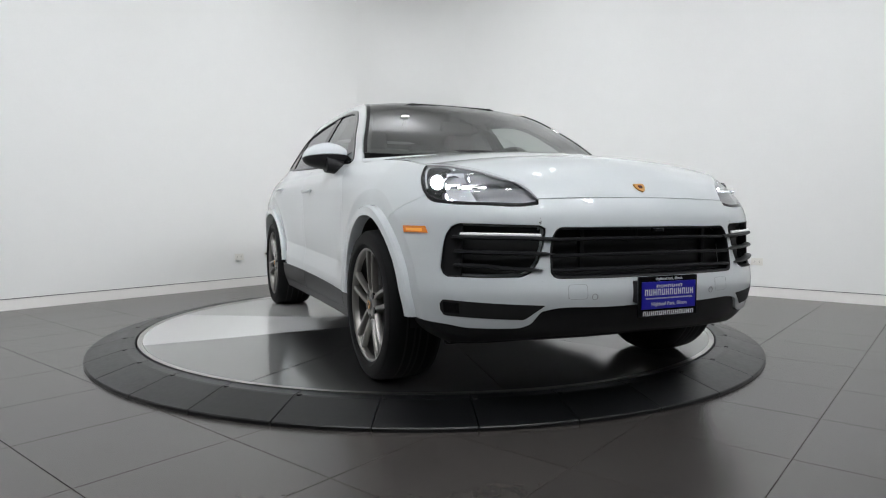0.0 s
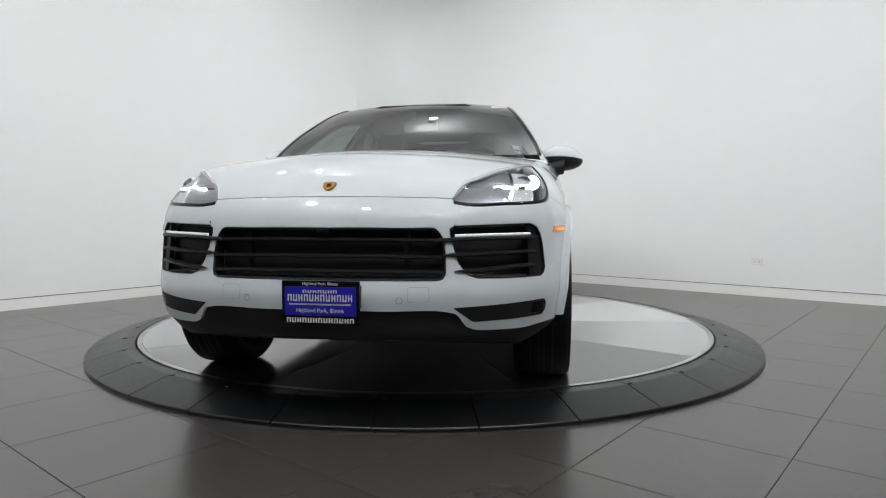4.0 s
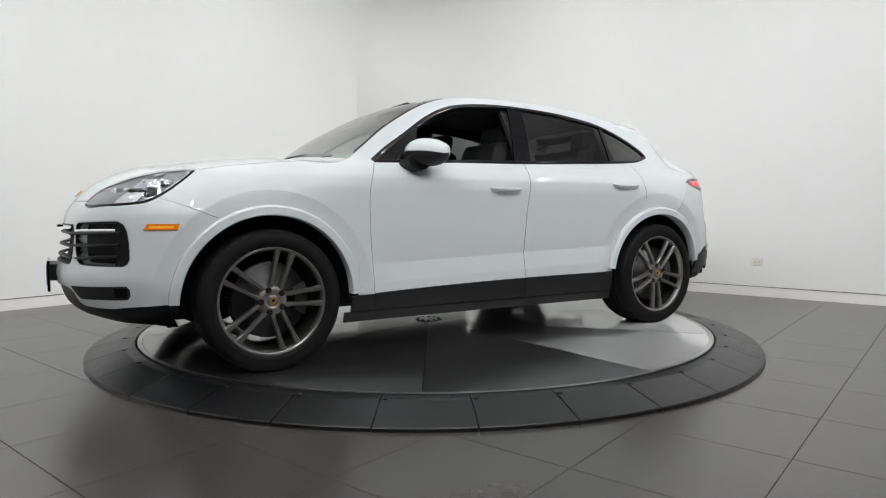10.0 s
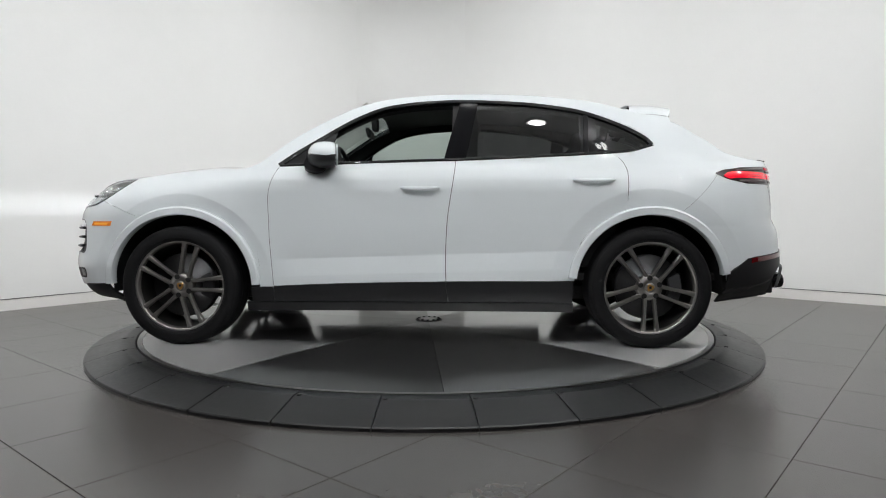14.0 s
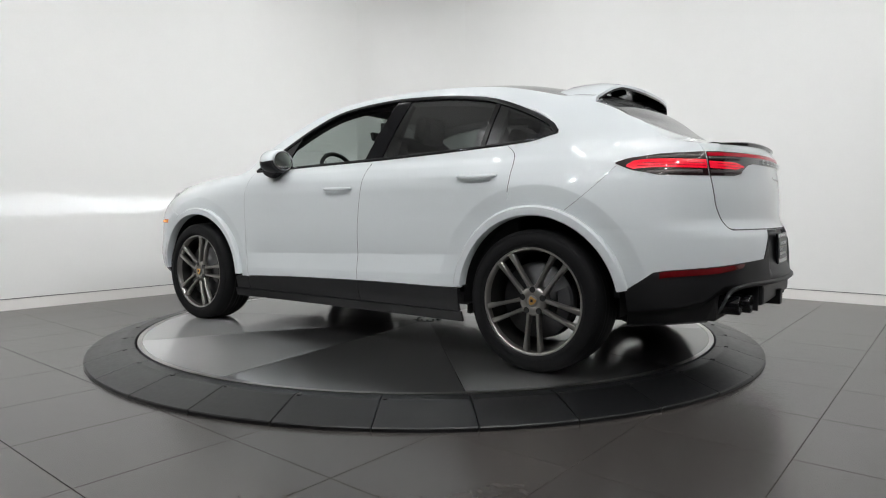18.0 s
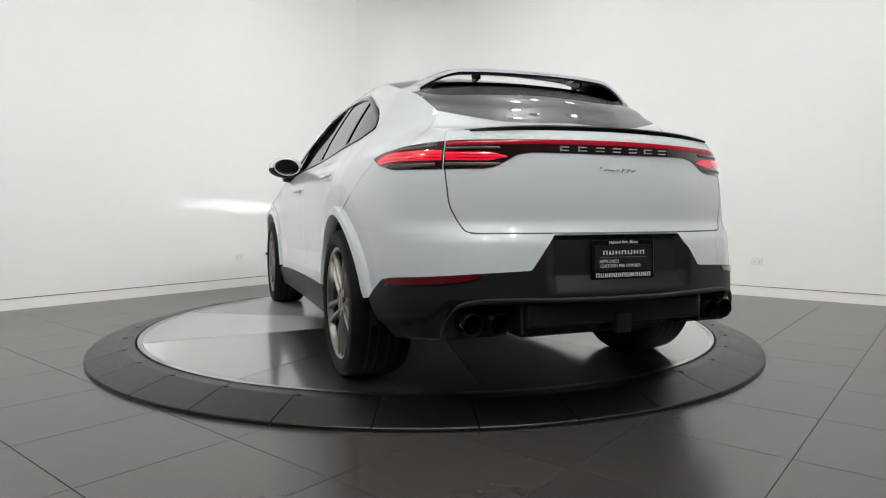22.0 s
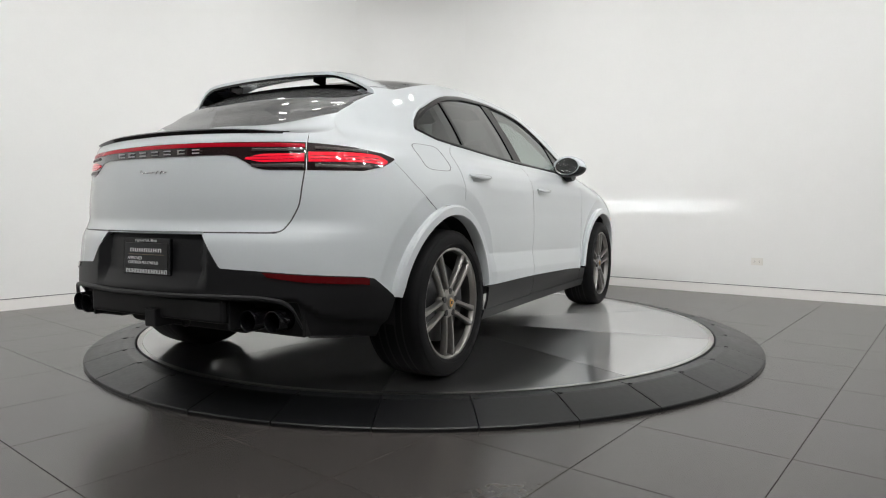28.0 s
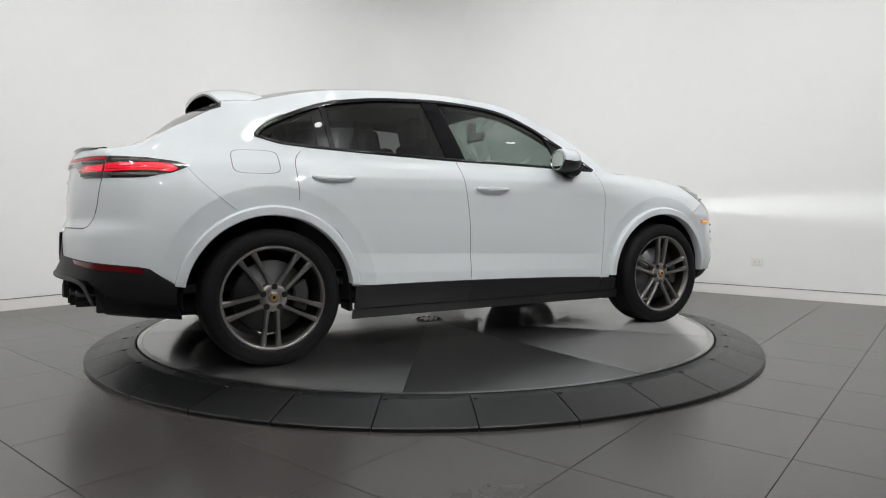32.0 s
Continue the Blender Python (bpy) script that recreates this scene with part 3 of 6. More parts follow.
BELT = lambda s: pchip([-1.46, -1.3, -1.0, -0.63, -0.25, 0.28, 0.63, 0.95, 1.05], [1.242, 1.200, 1.180, 1.163, 1.148, 1.135, 1.122, 1.112, 1.115], x_of(s))
DLO_TOP = lambda s: hermite([-1.46, -1.39, -1.2, -1.0, -0.82, -0.63, -0.45, -0.3, -0.08, 0.1, 0.27, 0.45, 0.63, 0.77, 0.90],
                          [1.25, 1.318, 1.408, 1.479, 1.515, 1.540, 1.553, 1.559, 1.554, 1.537, 1.50, 1.415, 1.30, 1.21, 1.115], x_of(s))
RAIL = lambda s: hermite([-2.25, -2.10, -1.90, -1.69, -1.28, -1.08, -0.7, -0.3, 0.1, 0.27, 0.45, 0.63, 0.78, 0.92, 1.02, 1.3, 1.6, 1.83],
                       [1.146, 1.207, 1.308, 1.386, 1.497, 1.543, 1.592, 1.607, 1.588, 1.562, 1.500, 1.405, 1.312, 1.205, 1.130, 1.104, 1.076, 1.043], x_of(s))
SH0 = 0.535
LAMP_END = 1.274
LAMP_TOP = lambda s: hermite([SH0, 0.552, 0.577, 0.627, 0.694, 0.863, 1.069, 1.219, LAMP_END, 1.30], [0.883, 0.904, 0.926, 0.953, 0.971, 1.008, 1.031, 1.043, 1.0445, 1.045], s)
LAMP_LOW = lambda s: hermite([SH0, 0.582, 0.782, 0.932, 1.057, 1.105, 1.151, 1.226, LAMP_END, 1.30], [0.860, 0.853, 0.856, 0.862, 0.882, 0.906, 0.938, 0.999, 1.036, 1.045], s)
SEAM_Z = lambda s: np.interp(s, [1.09, 1.244, 1.37], [0.900, 0.849, 0.799])


def nose_top(s):
    """The upper edge of the front skin: bonnet edge, then the lamp's upper edge, then the wing's top."""
    return np.where(s < SH0, 0.891 - 0.008 * (s / SH0) ** 2, np.where(s < sx(1.83), LAMP_TOP(s), RAIL(s)))


def bumper_seam(z):
    z = np.clip(np.asarray(z, float), 0, 0.80)
    return sx(HF + np.sqrt(np.clip((R_ARCH + 0.02) ** 2 - (z - HUB_Z) ** 2, 0, 1)))


def rear_seam(z):
    return sx(np.where(np.asarray(z) < 0.8, HR - np.sqrt(np.clip((R_ARCH + 0.015) ** 2 - (z - HUB_Z) ** 2, 0.35 ** 2, 1)), -1.76))


DOOR_A = lambda z: sx(hermite([0.2, 0.35, 0.75, 1.0, 1.12, 1.2], [0.90, 0.905, 0.93, 0.92, 0.87, 0.82], z))
DOOR_B = lambda z: sx(hermite([0.2, 0.4, 0.75, 1.13, 1.25, 1.58], [-0.19, -0.17, -0.175, -0.225, -0.23, -0.26], z))
DOOR_C = lambda z: sx(hermite([0.40, 0.6, 0.80, 0.87, 0.95, 1.03, 1.10, 1.15, 1.2], [-0.955, -0.975, -1.13, -1.248, -1.266, -1.270, -1.264, -1.238, -1.17], z))
SILL_TOP = lambda s: hermite([-1.0, -0.2, 0.9, 1.05], [0.405, 0.400, 0.368, 0.360], x_of(s))
WHITE_LOW = lambda s: pchip([0, 0.263, 0.43, 0.53, 0.585, 0.64, 0.83, 0.95, 1.176, float(sx(1.9))], [0.447, 0.443, 0.446, 0.432, 0.376, 0.361, 0.358, 0.370, 0.378, 0.368], s)
REAR_LOW = lambda s: np.interp(np.asarray(s) / S_END, [0.785, 0.804, 0.824, 0.834, 0.897, 0.933, 0.9495, 1.0], [0.450, 0.455, 0.545, 0.556, 0.585, 0.597, 0.738, 0.738])


def wing_low(s):
    x = x_of(s)
    return np.where(np.abs(x - HF) < R_ARCH + 0.02, np.maximum(arch_z(x, HF, R_ARCH + 0.02), 0.36), 0.36)


def quarter_low(s):
    x = x_of(s)
    return np.where(np.abs(x - HR) < R_ARCH + 0.02, np.maximum(arch_z(x, HR, R_ARCH + 0.02), 0.40), 0.40)


# openings in the nose: (s0, s1, low, high); the last is only drawn dark
SG = 0.495
OPENINGS = [(-SG, SG, 0.562, 0.765), (0.515, 0.955, 0.566, 0.782), (0.525, 0.957, 0.394, 0.474)]


def opening_shape(k, f, low=True):
    """Lower and upper edge of an opening at a fraction f of its width."""
    s0, s1, lo, hi = OPENINGS[k]
    f = np.clip(f, 0, 1)
    s = s0 + (s1 - s0) * f
    if k == 0:
        e = np.minimum(f, 1 - f) * (s1 - s0)
        c = np.clip(e / 0.055, 0, 1)
        bend = 1 - np.sqrt(np.clip(1 - (1 - c) ** 2, 0, 1))
        return lo + 0.030 * bend ** 1.5, hi - 0.10 * bend
    if k == 1:
        a = np.interp(s, [0.515, 0.53, 0.55, 0.58, 0.62, 0.73, 0.925, 0.945, 0.955], [0.745, 0.685, 0.625, 0.585, 0.568, 0.566, 0.566, 0.580, 0.602])
        b = np.interp(s, [0.515, 0.535, 0.88, 0.915, 0.938, 0.95, 0.955], [0.762, 0.773, 0.782, 0.768, 0.735, 0.68, 0.606])
        return a, b
    tip = np.clip(f / 0.185, 0, 1)
    end = 1 - np.sqrt(np.clip(1 - (1 - np.clip((1 - f) / 0.06, 0, 1)) ** 2, 0, 1))
    top = 0.456 + 0.018 * f
    return top - 0.003 - (top - 0.003 - lo) * tip + 0.012 * f + 0.022 * end, top - 0.018 * end


def recess(s, z):
    """How far the nose sinks into its openings."""
    res = np.zeros_like(np.asarray(s, float))
    for k, (s0, s1, lo, hi) in enumerate(OPENINGS[:2]):
        f = (s - s0) / (s1 - s0)
        a, b = opening_shape(k, f)
        d = np.minimum(np.minimum(z - a, b - z), np.minimum(s - s0, s1 - s))
        res = np.minimum(res, -0.06 * np.clip(d / 0.011, 0, 1))
    return res


def front_end():
    bumper = tagged(new("front_bumper"), "")
    bumper.parent = car
    # mirrored halves of the nose
    for side in (1, -1):
        panel("bumper_skin", 0.0, bumper_seam, WHITE_LOW, nose_top_low, PAINT, bumper, side, ns=280, nz=140, lift=lambda s, z: recess(s, z) + flare(s, z), gaps=(0.0, 0.0015, 0.0, 0.001), sides=(1, 1, 0, 1))
        panel("lower_valance", 0.0, lambda z: bumper_seam(z), lambda s: np.interp(s, [0, sfront(0.6), float(sx(2.1)), float(sx(1.98))], [0.315, 0.300, 0.262, 0.236]), WHITE_LOW, TRIM, bumper, side, ns=60, nz=10, gaps=(0, 0, 0, 0), sides=(1, 0, 0, 1),
              lift=lambda s, z: -0.012 - 0.05 * np.clip((0.36 - z) / 0.1, 0, 1) ** 2 - 0.11 * np.clip((s - 0.85) / 0.35, 0, 1) * np.clip((0.37 - z) / 0.13, 0, 1) ** 1.2, label="black lower valance")
        for k in (1, 2):
            insert(bumper, k, side)
    insert(bumper, 0, 1)
    return bumper


def nose_top_low(s):
    return np.where(s < SH0, 0.889 - 0.008 * (s / SH0) ** 2, np.minimum(LAMP_LOW(s), SEAM_Z(s)))


def insert(bumper, k, side):
    s0, s1, lo, hi = OPENINGS[k]
    n = 60 if k == 0 else 30
    f = np.linspace(0, 1, n + 1)[:, None]
    b = np.linspace(0, 1, 9)[None, :]
    a0, a1 = opening_shape(k, f)
    s = s0 + (s1 - s0) * f + 0 * b
    z = a0 * (1 - b) + a1 * b
    # lower intake: a flush panel whose dark colour stands for the mouth's shade
    P = skin(np.abs(s), z, -0.052 if k < 2 else 0.0012)
    N = skin_normal(np.abs(s), z)
    m = np.stack([np.ones_like(s), np.where(s < 0, -1.0, 1.0) * side, np.ones_like(s)], -1)
    grid_mesh("grille_backing" if k < 2 else "intake_mouth_shade", P * m, N * m, DARK, bumper, skirt=0.0)


def flare(s, z):
    """The body sinks towards each wheel opening, with a crease round it."""
    x = x_of(s)
    res = np.zeros_like(np.asarray(s, float) + np.asarray(z, float))
    for hub, r1 in ((HF, 0.575), (HR, 0.600)):
        r = np.hypot(x - hub, z - HUB_Z)
        res = np.minimum(res, -0.020 * np.clip((r1 - r) / (r1 - 0.49), 0, 1))
    return res


def ease(t):
    t = np.clip(t, 0, 1)
    return t * t * (3 - 2 * t)


def crease(s, z):
    """Over the wheels as flare; along the doors a fold, with the skin above it drawn in."""
    x = x_of(s)
    zc = np.interp(x, [-1.0, 0.9], [0.592, 0.535])
    up, down = np.clip((z - zc) / 0.20, 0, 1), np.clip((zc - z) / 0.11, 0, 1)
    fold = np.where(z > zc, (1 - up) ** 2, 1 - down)
    ends = ease((0.97 - x) / 0.25) * ease((x + 1.04) / 0.25)
    return flare(s, z) - 0.016 * fold * ends


def doors(side):
    d1 = panel("front_door", DOOR_A, DOOR_B, SILL_TOP, BELT, PAINT, car, side, ns=70, nz=90, sides=(1, 0, 1, 1), lift=crease)
    panel("door_cladding", DOOR_A, DOOR_B, 0.270, SILL_TOP, TRIM, d1, side, ns=30, nz=8, label="black lower door cladding")
    d2 = panel("rear_door", DOOR_B, DOOR_C, SILL_TOP, BELT, PAINT, car, side, ns=70, nz=90, sides=(1, 0, 1, 1), lift=crease)
    panel("door_cladding", DOOR_B, lambda z: sx(-0.945 + 0 * z), 0.270, SILL_TOP, TRIM, d2, side, ns=30, nz=8, label="black lower door cladding")
    panel("fender_cladding", lambda z: sx(1.045 + 0 * z), DOOR_A, 0.270, SILL_TOP, TRIM, car, side, ns=10, nz=8, label="black cladding behind the front wheel")
    # dark strips set behind the door gaps supply their shade
    for seam, za, zb in ((DOOR_A, 0.375, 1.105), (DOOR_B, 0.41, 1.14), (DOOR_C, 0.93, 1.165)):
        strip_on_skin("door_gap_shade", [(float(seam(np.array(z))), z) for z in np.linspace(za, zb, 9)], 0.007, 0.002, GAP, car, side, lift=lambda s, z: crease(s, z) - 0.003, n=60)
    panel("sill", lambda z: sx(1.08 + 0 * z), lambda z: sx(-0.95 + 0 * z), 0.208, 0.268, TRIM, car, side, ns=30, nz=6, label="black sill strip", lift=-0.004)
    return d1, d2


def sides_of_body(side):
    panel("front_fender", 1.094, DOOR_A, lambda s: np.where(s < 1.375, SEAM_Z(s), wing_low(s)), lambda s: np.where(s < LAMP_END, LAMP_LOW(s), RAIL(s)), PAINT, car, side, ns=130, nz=80, gap=0.001, lift=flare)
    panel("quarter_panel", DOOR_C, lambda z: sx(-1.92 + 0 * z), quarter_low, lambda s: np.where(x_of(s) > -1.46, BELT(s), HAUNCH(s)), PAINT, car, side, ns=110, nz=80, sides=(1, 0, 1, 0), gaps=(0, 0, 0.002, 0), lift=flare)
    panel("c_pillar", lambda z: sx(-1.46 + 0 * z), lambda z: sx(-2.2 + 0 * z), lambda s: HAUNCH(s), RAIL, PAINT, car, side, ns=40, nz=20, gap=0, sides=(0, 1, 0, 0))
    panel("roof_rail", lambda z: sx(1.00 + 0 * z), lambda z: sx(-1.46 + 0 * z), lambda s: np.maximum(DLO_TOP(s), BELT(s)) + 0.004, RAIL, PAINT, car, side, ns=90, nz=8, gap=0, sides=(1, 1, 0, 0))
    panel("rear_side", rear_seam, gate_seam, REAR_LOW, lambda s: np.where(s < SD, HAUNCH(s), TAIL_TOP(s)), PAINT, car, side, ns=60, nz=60, gap=0, sides=(1, 0, 0, 1), lift=flare)


def glasshouse(side):
    w = 0.016
    def win(name, xa, xb, mat, lift=-0.006):
        return panel(name, lambda z: sx(xa + 0 * z), lambda z: sx(xb + 0 * z), lambda s: BELT(s) + w, lambda s: np.maximum(DLO_TOP(s) - w, BELT(s) + w + 0.002), mat, car, side, ns=40, nz=16, gap=0, skirt=0.0, lift=lift)
    if side < 0:
        win("front_window", 0.76, -0.20, CLEAR)
    win("rear_window_side", -0.285, -1.025, TINT)
    win("quarter_window", -1.027, -1.43, TINT)
    panel("pillar_cover", lambda z: sx(-0.155 - 0.255 * (z - 1.17)), lambda z: sx(-0.290 - 0.20 * (z - 1.17)), BELT, DLO_TOP, SATIN, car, side, ns=8, nz=16, gap=0, lift=0.0)
    strip_on_skin("belt_trim", [(float(sx(x)), float(BELT(sx(x))) + 0.008) for x in (0.86, 0.5, 0.0, -0.5, -1.0, -1.3, -1.45)], 0.016, 0.006, GLOSS, car, side, n=50)
    strip_on_skin("window_trim", [(float(sx(x)), float(DLO_TOP(sx(x))) - 0.008) for x in (0.88, 0.77, 0.63, 0.45, 0.27, 0.1, -0.1, -0.3, -0.63, -0.82, -1.0, -1.2, -1.39, -1.45)], 0.026, 0.006, GLOSS, car, side, n=80)


def edge(s_fun, z_fun, sgn):
    def f(u):
        s = s_fun(u)
        return skin(s, z_fun(s)) * np.array([1, sgn, 1.0])
    return f


def top_of_body():
    sA, sB = SH0 * 0 + 0.0, float(sx(1.02))
    # bonnet: front edge, both wing edges, scuttle
    h0 = float(SH0)
    front = lambda u: np.stack([skin(np.abs(2 * u - 1) * h0, nose_top(np.abs(2 * u - 1) * h0))[..., 0],
                                skin(np.abs(2 * u - 1) * h0, nose_top(np.abs(2 * u - 1) * h0))[..., 1] * np.sign(1 - 2 * u + 1e-9),
                                nose_top(np.abs(2 * u - 1) * h0)], -1)
    left = edge(lambda v: h0 + (sB - h0) * v, nose_top, 1)
    right = edge(lambda v: h0 + (sB - h0) * v, nose_top, -1)
    cor = left(np.array([1.0]))[0]
    rear = curve3([cor, (1.105, 0.42, 1.163), (1.14, 0, 1.174), (1.105, -0.42, 1.163), cor * (1, -1, 1)])
    def bulge(u, v):
        q = 1 - (2 * u - 1) ** 2
        zz = 0.034 * q * np.sin(np.pi * np.clip(v, 0, 1)) ** 0.8
        return np.stack([0 * u, 0 * u, zz], -1)
    coons("hood", front, rear, left, right, PAINT, car, n=60, m=50, bulge=bulge)
    # windshield
    sT = float(sx(0.25))
    s1 = float(sx(0.965))
    wl = edge(lambda v: s1 + (sT - s1) * v, RAIL, 1)
    wr = edge(lambda v: s1 + (sT - s1) * v, RAIL, -1)
    c0, c1 = wl(np.array([0.0]))[0], wl(np.array([1.0]))[0]
    base = curve3([c0, (1.09, 0.42, 1.158), (1.125, 0, 1.166), (1.09, -0.42, 1.158), c0 * (1, -1, 1)])
    head = curve3([c1, (0.300, 0.35, 1.582), (0.310, 0, 1.590), (0.300, -0.35, 1.582), c1 * (1, -1, 1)])
    coons("windshield", base, head, wl, wr, SHIELD, car, n=40, m=24, skirt=0.0)
    for f, sg in ((wl, 1), (wr, -1)):
        E = f(np.linspace(0.0, 1.0, 30))
        rows = [E + np.array(d) * (1, sg, 1) for d in ((0, -0.006, -0.008), (0, -0.008, 0.002), (0.002, -0.028, 0.007), (0.002, -0.031, -0.004))]
        tube_mesh("windshield_trim", np.stack(rows, 1), GLOSS, car, "black band along the windshield edge")
    # roof
    sR = float(sx(-1.30))
    rl = edge(lambda v: sT + (sR - sT) * v, RAIL, 1)
    rr = edge(lambda v: sT + (sR - sT) * v, RAIL, -1)
    c2 = rl(np.array([1.0]))[0]
    tail = curve3([c2, (-1.34, 0.35, 1.544), (-1.35, 0, 1.554), (-1.34, -0.35, 1.544), c2 * (1, -1, 1)])
    coons("roof", head, tail, rl, rr, GLOSS, car, n=40, m=40, label="black glass roof",
          bulge=lambda u, v: np.stack([0 * u, 0 * u, 0.016 * np.sin(np.pi * np.clip(u, 0, 1)) ** 0.7 * np.sin(np.pi * np.clip(v, 0, 1) ** 0.8) ** 0.9], -1))
    # rear glass and the deck under it
    sG0 = float(sx(-1.94))
    gl = edge(lambda v: sR + (sG0 - sR) * v, RAIL, 1)
    gr = edge(lambda v: sR + (sG0 - sR) * v, RAIL, -1)
    c3 = gl(np.array([1.0]))[0]
    sill = curve3([c3, (-1.985, 0.35, 1.238), (-2.0, 0, 1.244), (-1.985, -0.35, 1.238), c3 * (1, -1, 1)])
    coons("rear_glass", tail, sill, gl, gr, REAR_TINT, car, n=40, m=30, skirt=0.0,
          bulge=lambda u, v: np.stack([0 * u, 0 * u, 0.028 * np.sin(np.pi * np.clip(u, 0, 1)) ** 0.6 * np.sin(np.pi * np.clip(v, 0, 1) ** 1.15)], -1))
    sD = float(sx(-2.2))
    dl = edge(lambda v: sG0 + (sD - sG0) * v, RAIL, 1)
    dr = edge(lambda v: sG0 + (sD - sG0) * v, RAIL, -1)
    def lip(u):
        q = np.abs(2 * u - 1)
        s = S_END - q * (S_END - sD)
        return skin(s, TAIL_TOP(s)) * np.stack([np.ones_like(u), np.where(u > 0.5, -1.0, 1.0), np.ones_like(u)], -1)
    coons("rear_deck", sill, lip, dl, dr, PAINT, car, n=40, m=16)


def gate_seam(z):
    """The tailgate's side edge."""
    return S_END * np.interp(z, [0.70, 0.733, 0.755, 0.789, 0.85, 1.0, 1.2], [0.905, 0.897, 0.890, 0.885, 0.879, 0.8745, 0.870])


SD = float(sx(-2.2))
RAIL_END = float(RAIL(np.array(SD)))
TAIL_TOP = lambda s: np.interp(s, [SD, srear(0.72), srear(0.3), S_END], [RAIL_END, 1.156, 1.165, 1.168])
HAUNCH = lambda s: np.interp(x_of(s), [-2.2, -1.46], [RAIL_END, 1.242])


def ridge(s):
    """The height of the fold that runs from the wheel opening up over the exhausts."""
    return np.interp(s, [float(sx(-1.88)), float(sx(-2.1)), srear(0.80), srear(0.72), S_END], [0.350, 0.375, 0.415, 0.485, 0.488])


def rear_end():
    for side in (1, -1):
        panel("tailgate_skin", gate_seam, S_END, 0.744, TAIL_TOP, PAINT, car, side, ns=40, nz=40, gaps=(0.002, 0, 0.003, 0), sides=(1, 1, 1, 0))
        panel("rear_bumper_skin", S_END * 0.889, S_END, REAR_LOW, 0.742, PAINT, car, side, ns=120, nz=8, gaps=(0, 0.002, 0, 0), sides=(0, 1, 0, 0), lift=-0.0005)
        low_edge = lambda s: np.interp(s, [float(sx(-1.88)), float(sx(-2.1)), srear(0.755), srear(0.725), S_END], [0.262, 0.280, 0.305, 0.458, 0.466])
        panel("rear_valance", rear_seam, S_END, low_edge, REAR_LOW, TRIM, car, side, ns=120, nz=16, gap=0, label="black rear bumper valance",
              lift=lambda s, z: 0.004 - 0.024 * ease((ridge(s) - z) / 0.035) - 0.034 * np.clip((0.36 - (S_END - s)) / 0.05, 0, 1) * np.clip((z - 0.50) / 0.08, 0, 1))
        # shade of the gate gap, as a dark line laid on the skin
        strip_on_skin("gate_gap_shade", [(float(gate_seam(z)), z) for z in (1.0, 0.93, 0.86, 0.81, 0.775, 0.750)] + [(S_END * f, 0.743) for f in (0.90, 0.912, 0.93, 0.9485)], 0.006, 0.0006, SEAMLINE, car, side, n=50)


